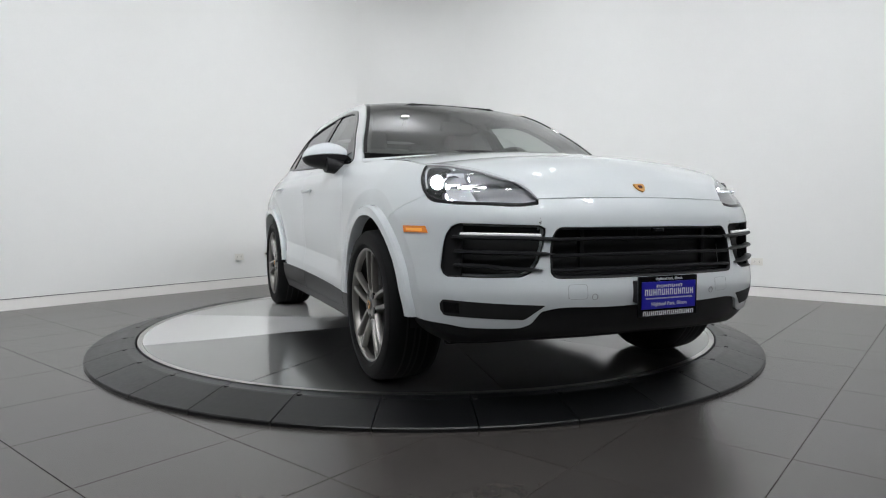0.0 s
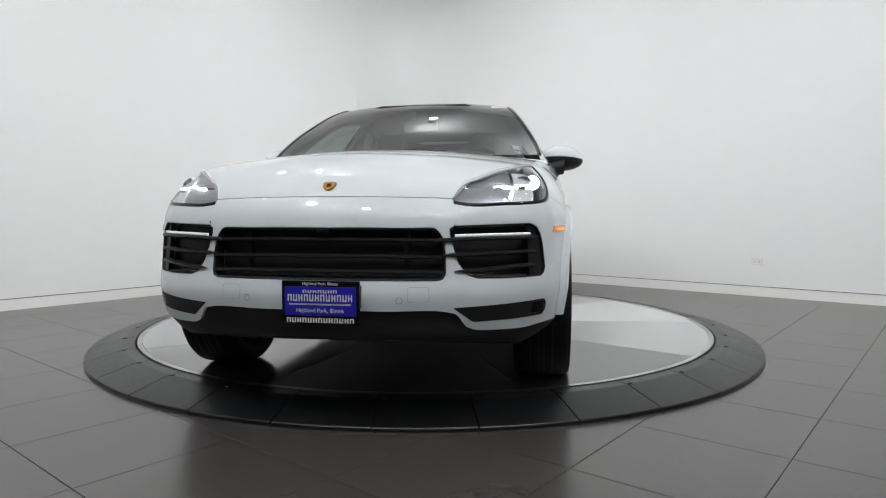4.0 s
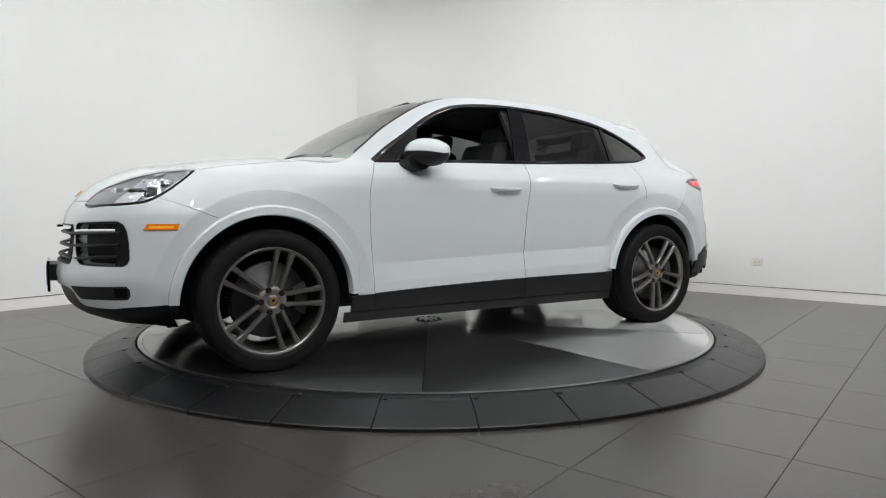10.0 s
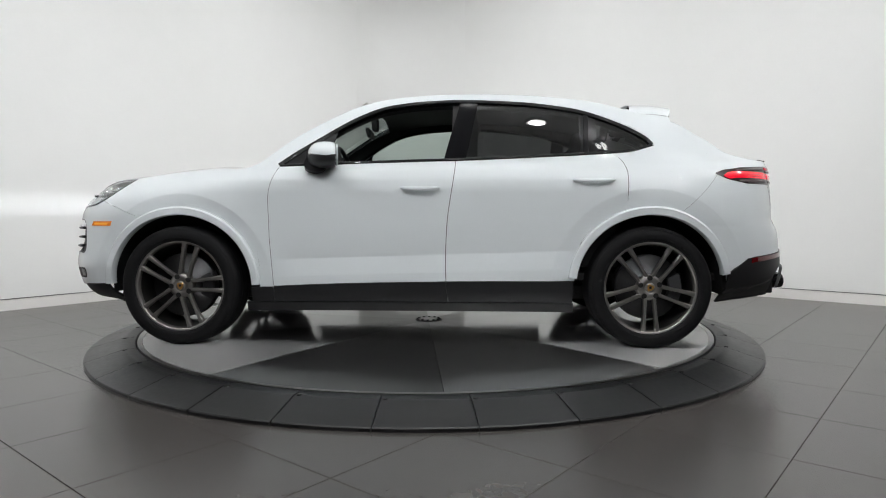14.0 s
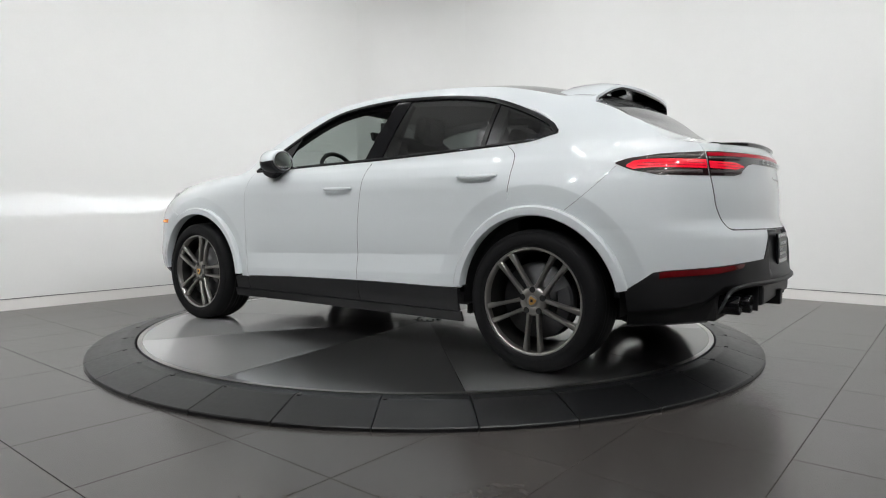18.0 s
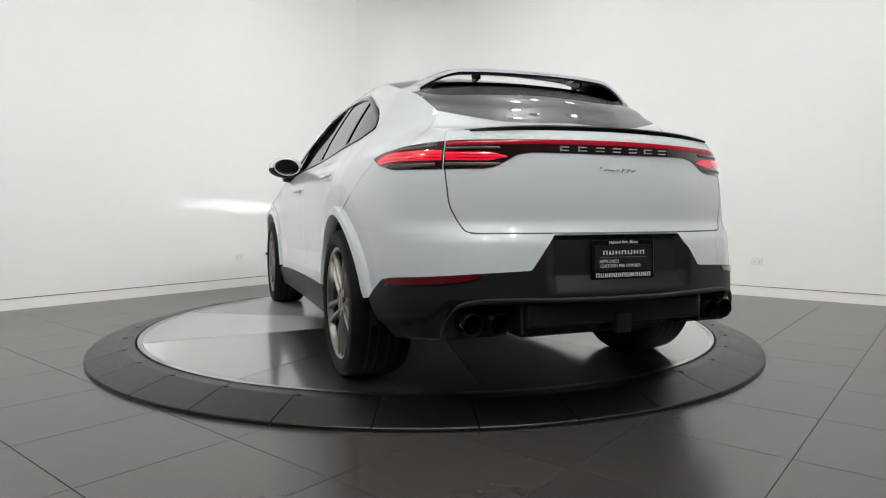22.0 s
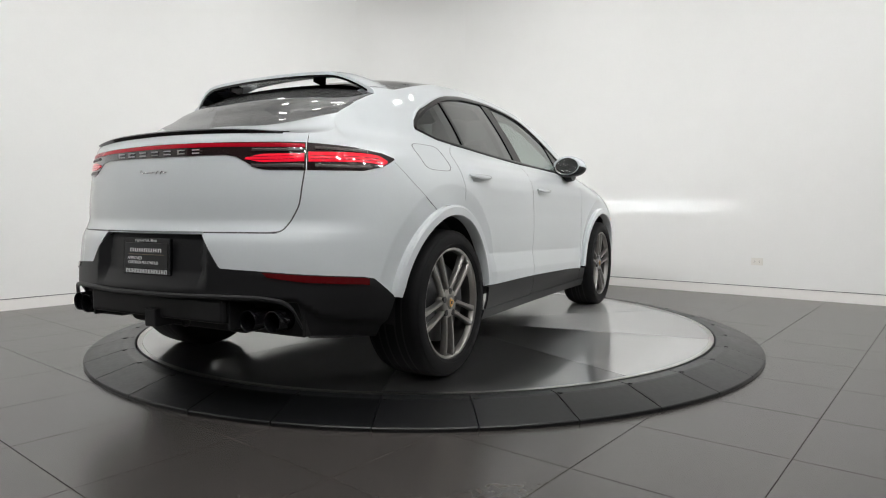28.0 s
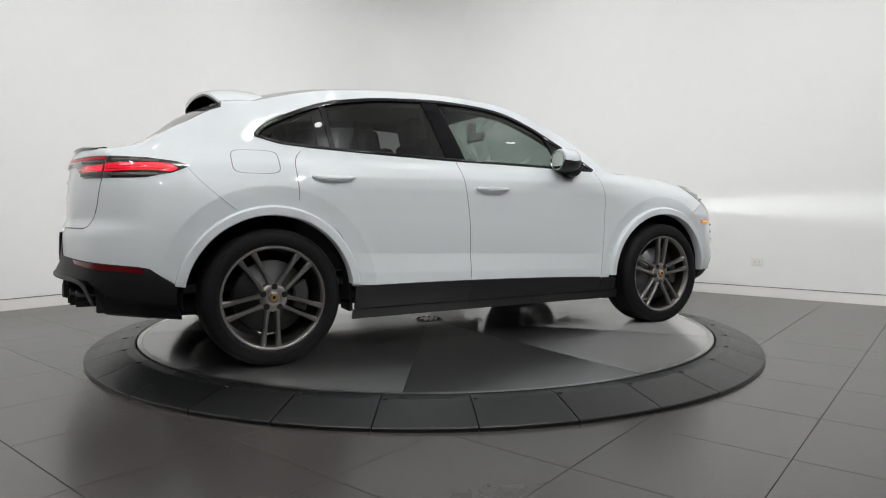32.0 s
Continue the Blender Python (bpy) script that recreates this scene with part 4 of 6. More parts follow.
def wheel(x, side, width, turn):
    """One wheel, with its outer face at the given side."""
    w = new("wheel")
    w.parent = car
    outer = 0.988
    w.location = (x, side * outer, HUB_Z)
    w.rotation_euler = (0, 0, 0 if side < 0 else math.pi)
    # local: outer face towards -y
    R = R_TYRE
    prof = [(0.272, 0.030), (0.277, 0.016), (0.288, 0.006), (0.308, 0.0), (0.335, 0.001), (0.355, 0.009), (0.368, 0.024), (R - 0.003, 0.05), (R, 0.09), (R, width - 0.09), (R - 0.003, width - 0.05),
            (0.355, width - 0.009), (0.31, width), (0.270, width - 0.012)]
    t = part("tyre", lathe(prof, 72, axis="y"), RUBBER, w, smooth=True)
    part("sidewall_band", lathe([(0.352, 0.0055), (0.3525, 0.0045), (0.3555, 0.007), (0.356, 0.009)], 72, axis="y"), RUBBER, t)
    part("sidewall_band", lathe([(0.300, 0.0005), (0.3005, -0.0008), (0.3035, -0.0012), (0.304, 0.0)], 72, axis="y"), RUBBER, t)
    # no grooves are cut: flat dark bands give their shade
    for g in (0.085, 0.125, width - 0.125, width - 0.085):
        part("tread_groove_shade", lathe([(R + 0.0006, g - 0.005), (R + 0.0006, g + 0.005)], 72, axis="y"), DARK, t)
    part("rim_barrel", lathe([(0.262, 0.042), (0.254, 0.09), (0.248, width - 0.02)], 72, axis="y"), RIM_IN, w, smooth=True)
    part("rim_lip", lathe([(0.286, 0.026), (0.285, 0.016), (0.281, 0.012), (0.272, 0.014), (0.266, 0.022), (0.261, 0.044)], 72, axis="y"), RIM_FACE, w, "grey rim lip", smooth=True)
    for k in range(5):
        base = turn + k * math.tau / 5
        for sgn in (1, -1):
            rows = []
            for f in np.linspace(0, 1, 9):
                r = 0.062 + (0.277 - 0.062) * f
                ang = base + sgn * math.asin((0.026 + 0.016 * f) / r)
                wd = 0.027 - 0.007 * math.sin(math.pi * min(f * 1.1, 1.0)) + 0.006 * f ** 3
                dep = 0.030 - 0.004 * math.sin(math.pi * f) - 0.012 * f
                c = np.array([math.cos(ang) * r, dep, math.sin(ang) * r])
                tt = np.array([-math.sin(ang), 0, math.cos(ang)])
                ring = [c + tt * u * wd + np.array([0, v, 0]) for u, v in ((-0.5, 0.03), (-0.5, 0.006), (-0.3, 0.0), (0.3, 0.0), (0.5, 0.006), (0.5, 0.03))]
                rows.append(ring)
            tube_mesh("spoke", np.array(rows), RIM, w)
    part("hub", lathe([(0.0, 0.03), (0.026, 0.03), (0.028, 0.024), (0.070, 0.029), (0.078, 0.038), (0.080, 0.07)], 40, axis="y"), RIM, w, smooth=True)
    cap = part("centre_cap", lathe([(0.0, 0.021), (0.028, 0.022), (0.033, 0.026), (0.033, 0.034)], 32, axis="y"), RIM, w, smooth=True)
    bm = bmesh.new()
    shield = [(-0.017, 0.020), (0.017, 0.020), (0.021, 0.013), (0.019, -0.002), (0.010, -0.017), (0.0, -0.024), (-0.010, -0.017), (-0.019, -0.002), (-0.021, 0.013)]
    back, face = ([bm.verts.new((px * g, yy, pz * g)) for px, pz in shield] for g, yy in ((1.0, 0.0205), (0.9, 0.0175)))
    for i in range(len(shield)):
        bm.faces.new((back[i], back[i - 1], face[i - 1], face[i]))
    bm.faces.new(face)
    bmesh.ops.recalc_face_normals(bm, faces=bm.faces[:])
    ob = part("crest", bm, GOLD, cap, "small gold shield crest")
    ob.rotation_euler = (0, turn * 0.5, 0)
    part("crest_field", boxm(0.014, 0.001, 0.015, Matrix.Translation((0, 0.0170, 0.003))), BLACK, cap)
    for k in range(5):
        a = turn + (k + 0.5) * math.tau / 5
        ob = part("lug_bolt", lathe([(0.0, 0.0255), (0.0145, 0.0255), (0.0165, 0.0262), (0.0165, 0.04)], 16, axis="y"), BLACK, w)
        ob.location = (0.060 * math.cos(a), 0, 0.060 * math.sin(a))
    part("brake_disc", lathe([(0.07, 0.070), (0.095, 0.070), (0.098, 0.085), (0.198, 0.085), (0.200, 0.09), (0.200, 0.11), (0.07, 0.11)], 48, axis="y"), BRAKE, w, smooth=True)
    part("brake_caliper", lathe([(0.12, 0.075), (0.13, 0.062), (0.195, 0.062), (0.205, 0.075), (0.205, 0.125), (0.12, 0.125)], 12, axis="y", closed=True, start=-0.45, sweep=0.9), CALIPER, w)
    # added dark disc in place of the shade behind the spokes
    part("spoke_shade_disc", lathe([(0.0, 0.15), (0.205, 0.15)], 40, axis="y"), DARK, w)
    return w


def arch_trim(x, side):
    """A flared lip round a wheel opening, with its dark liner."""
    n = 70
    a = np.linspace(radians(-14), radians(194), n)
    rings = []
    for k, dep in ((0.0, -0.05), (0.0, 0.002), (0.10, 0.010), (0.80, 0.013), (1.0, 0.004), (1.0, -0.02)):
        rx, rz = 0.446 + 0.050 * k, 0.442 + 0.054 * k
        X, Z = x + rx * np.cos(a), HUB_Z + rz * np.sin(a)
        P = skin(sx(X), Z, dep)
        P[:, 0] = X
        rings.append(P)
    R = np.stack(rings, 1) * np.array([1, side, 1.0])
    ahead, behind = (0.372, 0.362) if x > 0 else (0.408, 0.452)
    keep = HUB_Z + 0.5 * np.sin(a) > np.where(np.cos(a) > 0, ahead, behind)
    tube_mesh("wheel_arch_trim", R[keep], PAINT, car)
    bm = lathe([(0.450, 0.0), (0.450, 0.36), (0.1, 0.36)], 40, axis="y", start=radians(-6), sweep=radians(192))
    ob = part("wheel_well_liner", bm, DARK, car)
    ob.location = (x, 0.92 * side if side < 0 else 0.92 - 0.36, HUB_Z)
    if side > 0:
        ob.scale = (1, -1, 1)
        ob.location = (x, 0.92, HUB_Z)
    return ob


front_bumper = front_end()
door_of = {}
for sd in (1, -1):
    door_of[sd] = doors(sd)
    sides_of_body(sd)
    glasshouse(sd)
    arch_trim(HF, sd)
    arch_trim(HR, sd)
    wheel(HF, sd, 0.275, radians(2.5 if sd > 0 else 15))
    wheel(HR, sd, 0.305, radians(55 if sd > 0 else 50))
top_of_body()
rear_end()
bm = boxm(3.9, 1.2, 0.1, Matrix.Translation((0.05, 0, 0.30)), 0.02)
part("underbody", bm, DARK, car)
# ---- small parts of the body ----
def m_side(P, side):
    return P * np.array([1, side, 1.0])


def bar_on_skin(name, s_line, z_line, half_w, depth, mat, parent, side, lift=0.0, label="", taper=0.0, n=30, tip=0.0):
    """A blade along the skin: a flat bar that stands out by depth, tapered towards its start."""
    t = np.linspace(0, 1, len(s_line))
    tt = np.linspace(0, 1, n)
    s, z = hermite(t, s_line, tt), hermite(t, z_line, tt)
    w = half_w * np.clip(1 - taper * np.clip(1 - tt / 0.14, 0, 1) - tip * np.clip(1 - (1 - tt) / 0.18, 0, 1), 0.08, 1)
    rings = []
    for dz, dl in ((-1, 0.0), (-1, 0.6), (-0.4, 1.0), (0.4, 1.0), (1, 0.6), (1, 0.0)):
        P = skin(np.abs(s), z + dz * w, lift + dl * depth)
        P[:, 1] *= np.where(s < 0, -1, 1)
        rings.append(P)
    return tube_mesh(name, m_side(np.stack(rings, 1), side), mat, parent, label)


def ring_on_skin(name, cs, cz, ru, rv, width, mat, parent, side, power=2.0, lift=0.001, n=48, height=0.003, label=""):
    """A thin raised outline on the skin."""
    a = np.linspace(0, math.tau, n, endpoint=False)
    cu, su = np.cos(a), np.sin(a)
    q = 2 / power
    cu, su = np.sign(cu) * np.abs(cu) ** q, np.sign(su) * np.abs(su) ** q
    rings = []
    for k, h in ((1, 0), (1, height), (1 - width / ru, height), (1 - width / ru, 0)):
        rings.append(skin(cs + cu * ru * k, cz + su * rv * k, lift + h))
    R = m_side(np.stack(rings, 1), side)
    R = np.concatenate([R, R[:1]])
    return tube_mesh(name, R, mat, parent, label, caps=False)


def headlight(side):
    s0, s1 = SH0 + 0.004, LAMP_END - 0.004
    low, top = lambda s: LAMP_LOW(s) + 0.003, lambda s: LAMP_TOP(s) - 0.003
    h = panel("headlight", s0, s1, low, top, LAMP_BOWL, car, side, ns=40, nz=16, gap=0, skirt=0.0, lift=-0.15, label="clear-lensed headlight, switched on")
    panel("lens", s0, s1, low, top, LENS, h, side, ns=50, nz=16, gap=0, skirt=0.0, lift=-0.002, label="clear curved lens")
    # bezel round the lens
    knots = [(s0 + (s1 - s0) * f, None) for f in (0, 0.1, 0.25, 0.45, 0.65, 0.78, 0.88, 0.95, 0.99)]
    lowk = [(s, float(low(np.array(s))) + 0.004) for s, _ in knots]
    topk = [(s, float(top(np.array(s))) - 0.004) for s, _ in knots]
    strip_on_skin("bezel", lowk, 0.012, 0.003, GLOSS, h, side, n=50, lift=-0.003)
    strip_on_skin("bezel", topk, 0.008, 0.003, LAMP_GREY, h, side, n=50, lift=-0.003)
    # dark inner tip and bright blade beside the projectors
    # both leave a slit at beam height
    for za, zb in ((0.0, 0.924), (0.946, 2.0)):
        lo_, hi_ = (lambda s: np.maximum(low(s) + 0.003, za)), (lambda s: np.minimum(top(s) - 0.003, zb))
        panel("inner_trim", s0, lambda z: 0.80 + 0.9 * (z - 0.87), lambda s: np.minimum(lo_(s), hi_(s) - 0.001), hi_, LAMP_GREY, h, side, ns=16, nz=8, gap=0.0, skirt=0.0, lift=-0.020)
        panel("light_blade", lambda z: 0.805 + 0.95 * (z - 0.86), lambda z: 0.935 + 0.9 * (z - 0.86), lo_, lambda s: np.minimum(hi_(s), 0.992), REFLECT_W, h, side, ns=10, nz=8, gap=0.0, skirt=0.006, lift=-0.016, label="bright reflector blade")
    strip_on_skin("light_blade", [(1.02, 1.008), (1.10, 1.022), (1.18, 1.030), (1.235, 1.028)], 0.012, 0.004, REFLECT_W, h, side, n=20, lift=-0.014)
    strip_on_skin("light_blade", [(1.235, 1.028), (1.222, 1.010), (1.17, 0.968), (1.12, 0.930)], 0.008, 0.004, REFLECT_W, h, side, n=20, lift=-0.014)
    for x, y, z, r in ((2.060, 0.770, 0.940, 0.036), (1.982, 0.808, 0.956, 0.031)):
        bm = lathe([(0.0, -0.045), (r * 0.8, -0.044), (r * 0.86, -0.040), (r, 0.0), (r * 1.12, 0.003), (r * 1.16, -0.004), (r * 1.1, -0.05)], 28)
        ob = part("projector", bm, REFLECT, h, smooth=True)
        ob.matrix_basis = Matrix.Translation((x, y * side, z)) @ Matrix.Rotation(radians(8 * side), 4, "Z") @ Matrix.Rotation(radians(90), 4, "Y")
        part("led_chip", lathe([(0.0, -0.036), (r * 0.5, -0.037), (r * 0.82, -0.041)], 20), LED, ob, "glowing white lamp element")
    # extra glowing modules, added to widen the white glare of the lamp
    for x, y, z, r in ((2.085, 0.690, 0.972, 0.021), (2.110, 0.730, 0.897, 0.019), (2.02, 0.77, 0.895, 0.017)):
        ob = part("glare_module", lathe([(r * 0.9, -0.048), (r, 0.0), (r * 1.15, 0.003), (r * 1.2, -0.048)], 20), LAMP_GREY, h, "small round light module added for glare", smooth=True)
        part("led_chip", lathe([(0.0, -0.042), (r * 0.92, -0.044)], 20), LED, ob, "glowing white lamp element")
        ob.matrix_basis = Matrix.Translation((x, y * side, z)) @ Matrix.Rotation(radians(8 * side), 4, "Z") @ Matrix.Rotation(radians(90), 4, "Y")
    # low beam: a bright strip between two shutters, which cut the light off at lamp height
    x, y, z = 2.130, 0.715, 0.935
    part("beam_source", boxm(0.002, 0.056, 0.0045, Matrix.Translation((x - 0.080, y * side, z - 0.00275))), BEAM, h, "very bright low beam element")
    for dz in (0.001, -0.0095):
        part("beam_shutter", boxm(0.085, 0.13, 0.002, Matrix.Translation((x - 0.0425, y * side, z + dz))), DARK, h)
    for dy in (-0.065, 0.065):
        part("beam_shutter", boxm(0.085, 0.002, 0.0125, Matrix.Translation((x - 0.0425, y * side + dy, z - 0.00425))), DARK, h)
    part("beam_shutter", boxm(0.002, 0.13, 0.0125, Matrix.Translation((x - 0.085, y * side, z - 0.00425))), DARK, h)
    return h


def nose_parts(bumper):
    for side in (1, -1):
        o0, o1 = OPENINGS[1][:2]
        # blades: the top one runs across the pillar, the others poke over it
        bar_on_skin("slat", [0.45, 0.50, 0.62, o1 - 0.05], [0.716, 0.719, 0.723, 0.727], 0.008, 0.022, TRIM, bumper, side, lift=-0.008)
        for z0, z1, a in ((0.660, 0.668, 0.475), (0.598, 0.613, 0.530)):
            bar_on_skin("slat", [a, a + 0.12, 0.78, o1 - 0.06], [z0, z0 + 0.002, z1 - 0.002, z1], 0.008, 0.030, TRIM, bumper, side, lift=-0.018, taper=0.9)
        bar_on_skin("daytime_strip", [0.535, 0.66, 0.872], [0.735, 0.738, 0.741], 0.0055, 0.010, DRL, bumper, side, lift=0.0, label="slim white daytime light strip")
        # frame of the side opening
        f = np.linspace(0, 1, 40)
        a0, a1 = opening_shape(1, f)
        ss = o0 + (o1 - o0) * f
        outline = np.concatenate([np.stack([ss, a1], 1), np.stack([ss[::-1], a0[::-1]], 1)])
        outline_tube("intake_frame", outline, 0.004, TRIM, bumper, side, -0.012)
        panel("intake_cheek", o1 - 0.085, o1 - 0.004, lambda s: opening_shape(1, (s - o0) / (o1 - o0))[0] + 0.004, lambda s: opening_shape(1, (s - o0) / (o1 - o0))[1] - 0.004, TRIM, bumper, side, ns=8, nz=12, gap=0, skirt=0.02, lift=-0.012)
        p1 = OPENINGS[2][1]
        panel("radar_cover", p1 - 0.085, p1 - 0.016, 0.418, 0.462, GLOSS, bumper, side, ns=6, nz=6, gap=0, skirt=0.0, lift=0.002)
        mk = panel("side_marker", lambda z: 1.026 + 0.67 * (z - 0.742), lambda z: 1.182 + 0.36 * (z - 0.742), 0.742, 0.771, AMBER, bumper, side, ns=16, nz=6, gap=0, skirt=0.008, lift=0.005, label="amber side marker lamp")
        panel("marker_glow", lambda z: 1.048 + 0.67 * (z - 0.742), lambda z: 1.160 + 0.36 * (z - 0.742), 0.750, 0.761, AMBER_LIT, mk, side, ns=10, nz=3, gap=0, skirt=0.0, lift=0.0065)
        ring_on_skin("parking_sensor", sfront(0.312), 0.486, 0.013, 0.013, 0.002, SEAM_SOFT, bumper, side, n=24, height=0.0015)
        ring_on_skin("tow_cover", sfront(0.385), 0.508, 0.042, 0.030, 0.0012, SEAM_SOFT, bumper, side, power=6, n=40, height=0.0006)
    for z in (0.720, 0.655, 0.597):
        bar_on_skin("slat", [-SG * 0.985, -SG * 0.5, 0.0, SG * 0.5, SG * 0.985], [z - 0.004, z, z, z, z - 0.004], 0.007, 0.026, TRIM, bumper, 1, lift=-0.022, n=60)
    f = np.linspace(0, 1, 90)
    a0, a1 = opening_shape(0, f)
    ss = -SG + 2 * SG * f
    outline_tube("grille_frame", np.concatenate([np.stack([ss, a1], 1), np.stack([ss[::-1], a0[::-1]], 1)]), 0.010, TRIM, bumper, 1, -0.010)
    for y in (-0.33, -0.05, 0.33):
        bm = boxm(0.02, 0.02, 0.17, Matrix.Translation((2.355, y, 0.67)), 0.003)
        part("grille_post", bm, TRIM, bumper)
    part("camera_pod", boxm(0.03, 0.05, 0.014, Matrix.Translation((2.425, 0.012, 0.752)), 0.004), GLOSS, bumper, "small black camera pod")


def outline_tube(name, knots, width, mat, parent, side, lift):
    """A closed frame along an outline in the skin's own measures, wide towards the inside."""
    k = np.asarray(knots)
    c = k.mean(0)
    d = c - k
    rings = []
    for w, h in ((-0.15, 0.0), (-0.15, 0.010), (0.1, 0.013), (0.75, 0.008), (1.0, -0.02), (1.0, -0.04)):
        q = k.copy()
        q[:, 1] += np.sign(d[:, 1]) * np.minimum(width * w, np.abs(d[:, 1]))
        q[:, 0] += np.sign(d[:, 0]) * np.clip((np.abs(d[:, 0]) / np.abs(d[:, 0]).max() - 0.93) / 0.07, 0, 1) * width * w
        P = skin(np.abs(q[:, 0]), q[:, 1], lift + h)
        P[:, 1] *= np.where(q[:, 0] < 0, -1, 1)
        rings.append(P)
    R = m_side(np.stack(rings, 1), side)
    return tube_mesh(name, np.concatenate([R, R[:1]]), mat, parent, caps=False)


def handle(door, xa, xb, z, side):
    s0, s1 = float(sx(xa)), float(sx(xb))
    panel("handle_recess", s0 + 0.05, s1 - 0.035, z - 0.030, z + 0.012, PAINT, door, side, ns=12, nz=8, gap=0, skirt=0.004, lift=lambda s, zz: 0.0015 + 0 * s)
    n = 16
    t = np.linspace(0, 1, n)
    s = s0 + (s1 - s0) * t
    out = 0.006 + 0.020 * np.clip(np.sin(np.pi * t), 0, 1) ** 0.35
    hw = 0.006 + 0.0075 * np.clip(np.sin(np.pi * t), 0, 1) ** 0.5
    rings = []
    for a in np.linspace(0, math.tau, 10, endpoint=False):
        rings.append(skin(s, z + hw * np.sin(a) - 0.004 * np.sin(np.pi * t), out + 0.010 * np.cos(a)))
    tube_mesh("door_handle", m_side(np.stack(rings, 1), side), PAINT, door)


def mirror(door, side):
    """A door mirror: white cap, black foot and lower shell, glass towards the rear."""
    def shell(name, lo, hi, mat, parent, grow=1.0):
        n, k = 20, 14
        rows = []
        for i in range(n + 1):
            u = math.sin(0.5 * math.pi * i / n)
            y = 0.845 + 0.252 * u
            prof = max(math.sin(math.pi * (0.10 + 0.90 * u)), 1e-4) ** 0.45
            ring = []
            for j in range(k + 1):
                a = lo + (hi - lo) * j / k
                cx, cz = 0.595 - 0.055 * u, 1.168 - 0.005 * u
                rx, rz = 0.110 * prof * grow, 0.094 * prof * grow
                q = 0.8
                ca, sa = math.cos(a), math.sin(a)
                xx = cx + max(rx * math.copysign(abs(ca) ** q, ca), -0.062)
                zz = cz + rz * math.copysign(abs(sa) ** q, sa) * (1.0 if sa > 0 else 0.74)
                ring.append((xx, y * side, zz))
            rows.append(ring)
        bm = bmesh.new()
        vs = [[bm.verts.new(c) for c in r] for r in rows]
        for i in range(n):
            for j in range(k):
                bm.faces.new((vs[i][j], vs[i + 1][j], vs[i + 1][j + 1], vs[i][j + 1]))
        bmesh.ops.recalc_face_normals(bm, faces=bm.faces[:])
        return part(name, bm, mat, parent, smooth=True)
    m = new("door_mirror")
    m.parent = door
    shell("mirror_cap", radians(6), radians(174), PAINT, m)
    shell("mirror_lower", radians(172), radians(368), TRIM, m)
    for name, grow, x, mat, note in (("mirror_bezel", 1.08, 0.503, PAINT, ""), ("mirror_glass", 1.0, 0.499, CHROME, "silvered mirror glass")):
        bm = lathe([(0.0, 0.0), (0.96, 0.0), (1.0, 0.006)], 32)
        bmesh.ops.transform(bm, matrix=Matrix.Translation((x, 0.962 * side, 1.178)) @ Matrix.Rotation(radians(13 * side), 4, "Z") @ Matrix.Rotation(radians(-90), 4, "Y") @ Matrix.Diagonal((0.062 * grow, 0.098 * grow, 1, 1)), verts=bm.verts[:])
        part(name, bm, mat, m, note)
    rows = []
    for f in np.linspace(0, 1, 10):
        y = 0.845 + 0.13 * f
        cx, cz = 0.665 - 0.040 * f, 1.090 + 0.034 * f
        rows.append([(cx + 0.062 * math.cos(a) * (1 + 0.2 * f), y * side, cz + 0.038 * math.sin(a) * (1 + 0.4 * f)) for a in np.linspace(0, math.tau, 14, endpoint=False)])
    tube_mesh("mirror_foot", np.array(rows), TRIM, m)


